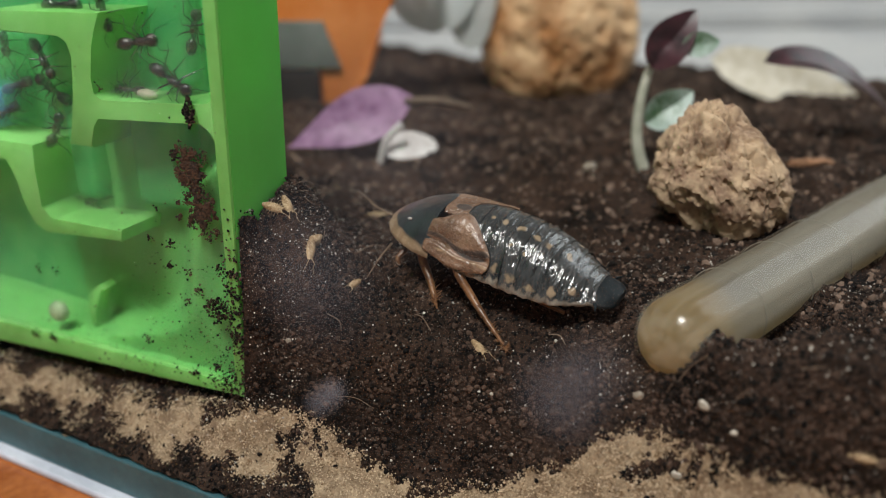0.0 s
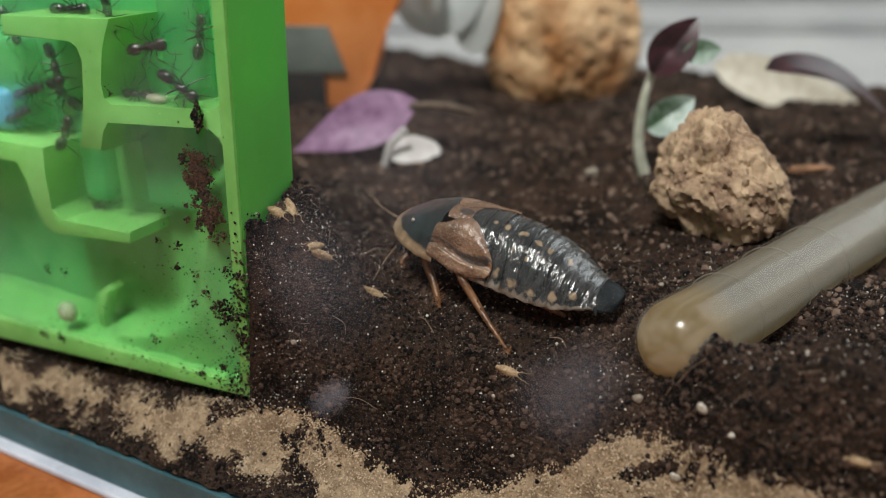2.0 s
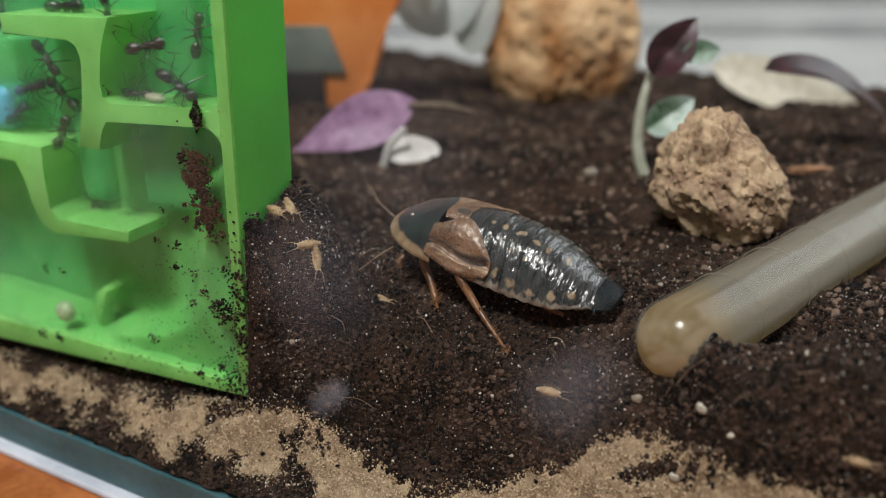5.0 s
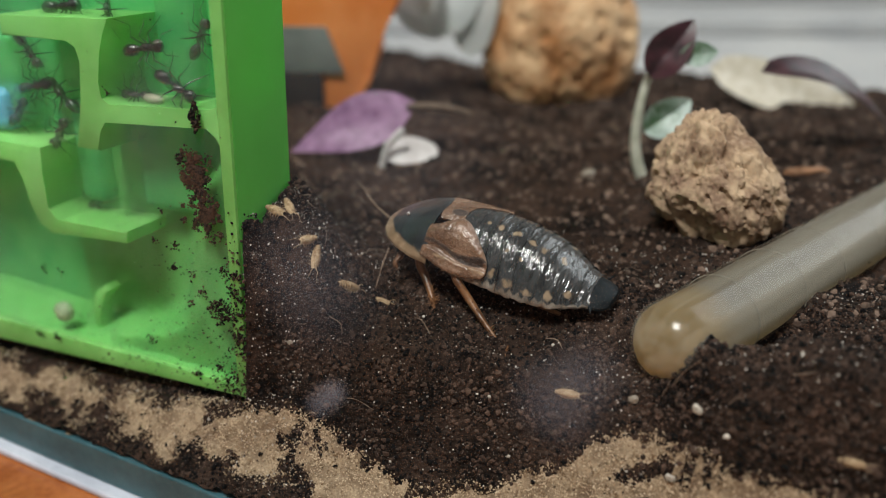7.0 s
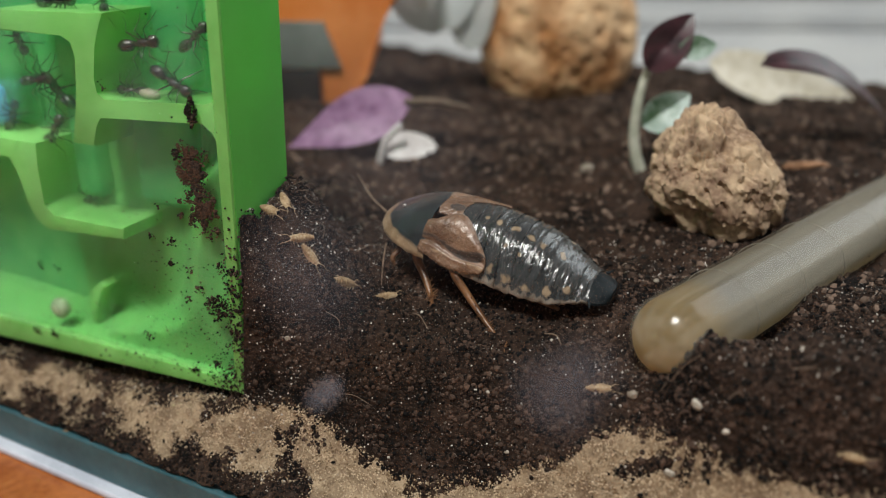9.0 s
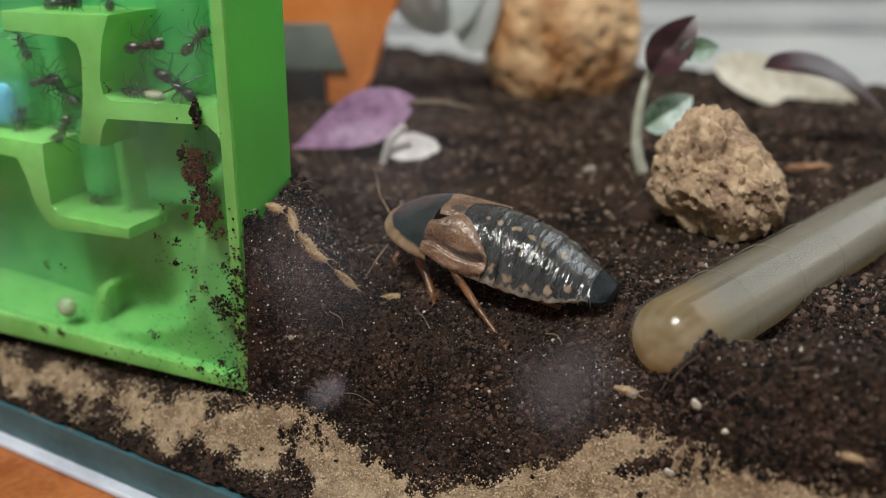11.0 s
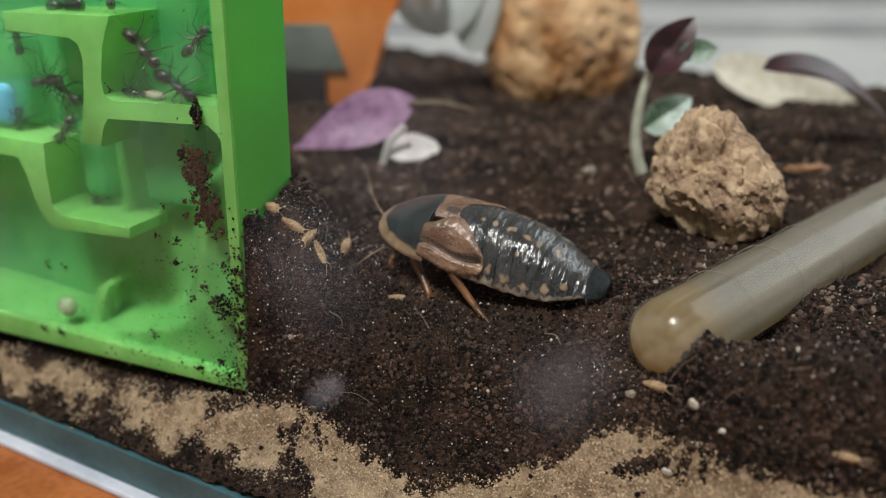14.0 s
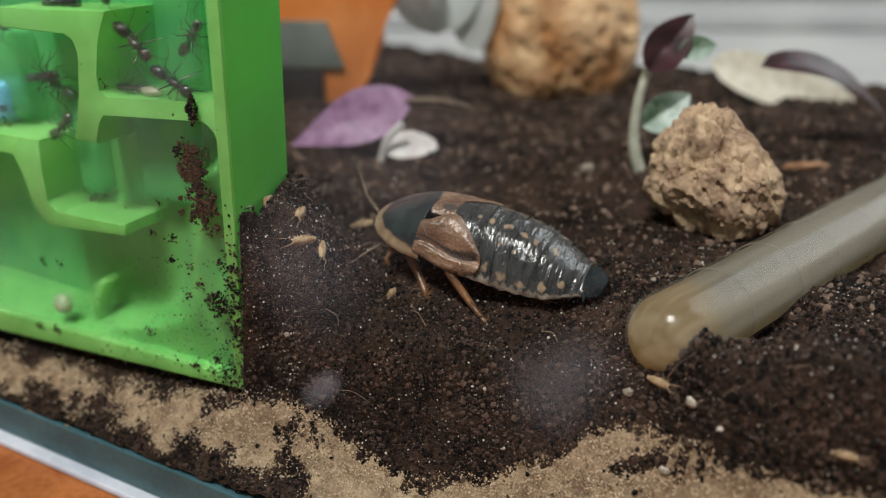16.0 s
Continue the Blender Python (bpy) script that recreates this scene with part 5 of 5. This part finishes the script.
ISOPOD_ROWS = [
    [
        (0, 5.51, 108.40, -62, 0.0),
        (1.5, 8.27, 105.83, -36, 0.0),
        (3.5, 12.51, 103.45, -35, 0.0),
        (4.2, 13.85, 102.58, -27, 0.0),
        (6.3, 16.88, 101.19, -22, 0.0),
        (7, 18.05, 100.81, -20, 0.0),
        (8, 20.72, 100.14, -5, 0.0),
        (9.2, 22.61, 99.94, -9, 0.0),
        (11.3, 26.49, 98.27, -29, 0.0),
        (12.5, 28.48, 96.90, -24, 0.0),
        (13.5, 29.48, 96.63, -36, 0.0),
        (14.5, 29.64, 96.54, -9, 0.0),
        (16, 30.23, 96.19, -42, 0.0),
    ],
    [
        (0, -13.78, 120.64, -113, 0.0),
        (0.7, -13.45, 120.42, -119, 0.0),
        (1.4, -12.23, 121.15, 44, 0.0),
        (2.1, -11.50, 121.54, -7, 0.0),
        (3.5, -10.96, 121.66, -4, 0.0),
        (4.2, -10.75, 121.93, -15, 0.0),
        (6.3, -9.84, 121.96, -0, 0.0),
        (7, -10.02, 121.64, -0, 0.0),
        (7.7, -8.43, 122.23, 28, 0.0),
        (9.1, -8.49, 122.28, 18, 0.0),
        (11.3, -7.99, 122.12, 16, 0.0),
        (12.5, -7.12, 122.17, 17, 0.0),
        (13.7, -6.79, 122.10, -9, 0.0),
        (14.5, -6.72, 122.38, 18, 0.0),
        (15.4, -7.51, 122.74, 56, 0.0),
        (16, -7.57, 122.82, 77, 0.0),
    ],
    [
        (0, -25.30, 121.34, -34, 0.0),
        (3.5, -25.91, 121.84, -45, 0.0),
        (7, -25.51, 121.73, -40, 0.0),
        (9.1, -25.94, 121.54, -40, 0.0),
        (11.3, -25.67, 121.70, -37, 0.0),
        (12.5, -25.89, 121.93, -43, 0.0),
        (14.5, -26.10, 122.12, -47, 0.0),
        (16, -26.60, 123.20, -55, 0.0),
    ],
    [
        (0, -23.53, 121.94, -57, 0.0),
        (3.5, -23.89, 121.74, -57, 0.0),
        (7, -23.70, 122.37, -57, 0.0),
        (9.1, -23.89, 122.33, -60, 0.0),
        (11.3, -22.80, 119.79, -68, 0.0),
        (12.5, -22.59, 119.48, -40, 0.0),
        (14.5, -22.79, 119.84, -38, 0.0),
        (15.4, -22.00, 121.47, -96, 0.0),
        (16, -21.78, 122.13, -92, 0.0),
    ],
    [
        (0, -19.61, 121.55, -109, 0.0),
        (1.4, -19.93, 120.21, -125, 0.0),
        (2.8, -20.78, 119.32, -148, 0.0),
        (4.2, -20.99, 118.94, -159, 0.0),
        (7, -20.92, 119.84, -132, 0.0),
        (9.1, -21.30, 119.25, -159, 0.0),
        (11.3, -20.80, 118.96, -16, 0.0),
        (12.5, -20.90, 119.08, 6, 0.0),
        (14.5, -20.73, 119.92, -129, 0.0),
        (16, -20.85, 118.84, -154, 0.0),
    ],
    [
        (0, -19.92, 118.87, -61, 0.0),
        (1.4, -19.34, 118.67, -5, 0.0),
        (2.8, -18.91, 119.17, 17, 0.0),
        (3.5, -19.38, 118.12, -61, 0.0),
        (4.2, -19.51, 117.80, -64, 0.0),
        (6.3, -19.32, 118.14, -69, 0.0),
        (7, -19.37, 118.18, -69, 0.0),
        (9.1, -19.73, 117.81, -53, 0.0),
        (11.3, -19.29, 117.91, -28, 0.0),
        (11.7, -19.39, 117.98, -28, 0.0),
        (12.1, -19.89, 118.68, 44, 0.0),
        (12.5, -17.11, 121.66, 65, 0.0),
        (12.9, -17.41, 121.77, 91, 0.0),
        (13.3, -18.38, 121.81, 121, 0.0),
        (13.7, -19.15, 119.88, -27, 0.0),
        (14.1, -18.94, 118.79, -28, 0.0),
        (14.9, -19.67, 118.69, -27, 0.0),
        (16, -18.21, 119.45, -59, 0.0),
    ],
    [
        (0, -15.78, 119.02, 40, -2.5),
        (4.2, -16.12, 118.36, 40, -2.5),
        (6.3, -14.66, 119.52, 28, 0.0),
        (7, -14.74, 119.29, 28, 0.0),
        (9.1, -14.97, 118.80, 29, 0.0),
        (11.3, -15.50, 118.81, -6, 0.0),
        (11.7, -15.97, 118.42, -25, 0.0),
        (12.1, -14.69, 119.31, -21, 0.0),
        (12.9, -14.69, 121.14, 85, 0.0),
        (13.3, -15.60, 124.45, 105, 0.0),
        (13.7, -16.04, 125.09, 105, 0.0),
        (14.1, -15.99, 126.83, 91, 0.0),
        (14.5, -15.97, 128.29, 96, 0.0),
        (14.9, -15.40, 132.80, 74, 0.0),
        (15.4, -15.91, 142.84, 65, 0.0),
        (16, -14.65, 145.18, 36, 0.0),
    ],
    [
        (0, -12.72, 154.29, -4, 0.0),
        (0.7, -12.25, 154.46, -5, 0.0),
        (1.4, -4.00, 146.00, -40, 0.0),
        (3, 7.00, 126.00, -60, 0.0),
        (16, 7.00, 126.00, -60, 0.0),
    ],
    [
        (0, 49.71, 83.37, -26, 0.0),
        (16, 49.71, 83.37, -26, 0.0),
    ],
]


def turned_rows(rows):
    """Rows with extra steps where a turn is too wide for one."""
    out = []
    for (t, x, y, yaw, lift) in rows:
        if out:
            t0, x0, y0, w0, l0 = out[-1]
            d = (yaw - w0 + 180) % 360 - 180
            yaw = w0 + d
            n = int(abs(d) // 60) + 1
            for k in range(1, n):
                u = k / n
                out.append((t0 + (t - t0) * u, x0 + (x - x0) * u, y0 + (y - y0) * u, w0 + d * u, l0 + (lift - l0) * u))
        out.append((t, x, y, yaw, lift))
    return out


ISOPODS = []
for n, rows in enumerate(ISOPOD_ROWS):
    iso = build_isopod(M_ISO)
    tagged(iso, "straw-coloured isopod with ridged shell plates", "isopod", "isopods on the soil")
    iso.scale = (0.62,) * 3 if n == 8 else (0.95,) * 3 if n == 6 else (0.72,) * 3 if n < 2 else (0.8,) * 3
    ISOPODS.append((iso, [(t, on_soil(x, y, yaw, lift)) for t, x, y, yaw, lift in turned_rows(rows)]))
ANT_ROWS = [
    (3, 1, 0, [(0, -36.2, 50.8, -59), (1.4, -36.1, 50.5, -74), (4.2, -36.4, 51.1, -59), (6.3, -40.2, 52.1, -37), (7.7, -41.5, 53.1, -59), (9.1, -42.2, 54.0, -59), (11.3, -43.1, 53.5, -67), (12.5, -42.9, 53.4, -83), (13.7, -43.9, 54.2, -90), (14.9, -45.3, 55.1, -59), (16, -46.9, 57.2, -58), ]),
    (3, 1.15, 1, [(0, -15.5, 54.7, 9), (3.5, -15.6, 54.8, 12), (9.2, -15.8, 54.5, 10), (12.5, -15.9, 54.3, 11), (13.2, -16.3, 54.1, -12), (13.7, -16.8, 54.1, -38), (14.9, -16.3, 53.7, -41), (16, -17.5, 54.4, -38), ]),
    (3, 1.15, 0, [(0, -9.9, 49.6, -27), (1.5, -10.3, 49.4, -27), (8, -10.3, 49.4, -26), (12.5, -10.8, 48.9, -26), (16, -10.7, 49.0, -26), ]),
    (5, 0.85, 1, [(0, -20.8, 46.8, -179), (1.5, -21.2, 46.8, -179), (8, -20.8, 46.7, -179), (12.5, -21.5, 46.4, -179), (16, -21.5, 46.6, -178), ]),
    (5, 1, 1, [(0, -6.6, 56.4, 70), (4.2, -7.5, 56.6, 76), (7.7, -6.6, 56.1, 50), (9.1, -7.2, 55.7, 37), (12.5, -7.9, 55.4, 37), (16, -8.1, 55.3, 50), ]),
    (4, 1.05, 0, [(0, -37.4, 39.0, 55), (4.2, -37.9, 38.9, 56), (9.1, -38.5, 38.6, 47), (12.5, -38.2, 38.7, 47), (16, -37.5, 38.8, 39), ]),
    (5, 1.1, 0, [(0, -45.6, 45.5, 18), (1.4, -45.6, 45.2, 18), (7, -43.3, 46.2, 12), (9.1, -41.5, 46.6, 8), (12.5, -41.2, 46.5, 8), (16, -40.9, 46.7, 8), ]),
    (5, 1, 0, [(0, -49.6, 40.7, 24), (4.2, -49.7, 40.6, 31), (7, -48.6, 41.3, 45), (9.1, -49.5, 39.5, 58), (12.5, -49.6, 38.3, 64), (16, -52.3, 37.7, 89), ]),
    (4, 1, 0, [(0, -45.4, 53.8, -92), (1.4, -46.0, 55.5, -59), (4.2, -46.9, 58.0, -91), (6.3, -47.7, 59.4, -105), (16, -53.0, 60.4, -107), ]),
    (5, 1.2, 0, [(0, -31.9, 59.1, 2), (4.2, -33.2, 59.5, 3), (9.1, -33.9, 59.7, 6), (16, -33.5, 59.1, 3), ]),
    (3, 0.9, 0, [(0, -21.7, 58.7, -73), (1.4, -22.5, 59.2, -80), (4.2, -22.8, 58.9, -80), (7, -22.3, 60.4, -87), (16, -22.1, 62.6, -87), ]),
    (6, 0.85, 0, [(0, -25.8, 57.4, -102), (4.2, -27.2, 56.6, -101), (6.3, -27.4, 52.1, -101), (9.1, -27.8, 51.9, -101), (12.5, -27.6, 51.7, -88), (16, -27.9, 51.7, -87), ]),
    (6, 1.15, 0, [(0, -38.5, 45.2, 150), (8, -38.2, 45.0, 140), (16, -38.8, 45.3, 155), ]),
    (9, 1.2, 0, [(0, -38.2, 24.7, 35), (3.5, -38.6, 24.0, 35), (9.1, -39.2, 24.5, 35), (16, -38.5, 24.0, 35), ]),
]

SPRINGTAIL = build_springtail()
SPRINGTAIL_ROWS = [(t, place(x, y, z, -25, 20, yaw)) for t, x, y, z, yaw in [
    (0, -4.8, 124.9, 39.5, 110), (2, -5.0, 125.8, 39.6, 100), (3.5, -4.9, 125.9, 40.1, 95), (6.5, -5.1, 126.6, 40.4, 95), (7.5, -5.4, 127.1, 40.5, 95), (8, -5.4, 127.1, 40.6, 95),
    (9, -5.6, 128.0, 40.6, 95), (9.8, -6.6, 135.0, 38.2, 95), (10.6, -7.8, 145.0, 31.8, 95), (11.4, -8.5, 161.5, 31.8, 110), (13, -8.6, 161.7, 31.8, 120), (14.5, -9.6, 166.7, 31.5, 110), (16, -10.0, 168.4, 31.7, 115)]]
ANTS = []
for dep, size, brown, rows in ANT_ROWS:
    ant = build_ant(M_ANT_BROWN if brown else M_ANT)
    tagged(ant, "brownish ant with glossy abdomen inside the nest" if brown else "black long-legged ant inside the green nest", "ant", "ants in the nest")
    ant.scale = (size * MM / MM,) * 3
    ANTS.append((ant, [(t, NEST @ place(x, dep, z) @ pose(0, 0, 0, 90, 0, 0) @ pose(0, 0, 0, 0, 0, turn)) for t, x, z, turn in rows]))


def motions():
    walk(ROACH, ROACH_ROWS)
    walk(SPRINGTAIL, SPRINGTAIL_ROWS)
    for horn, rows in zip(HORNS, HORN_ROWS):
        walk(horn, rows)
    for thing, rows in ISOPODS + ANTS:
        walk(thing, rows)


motions()
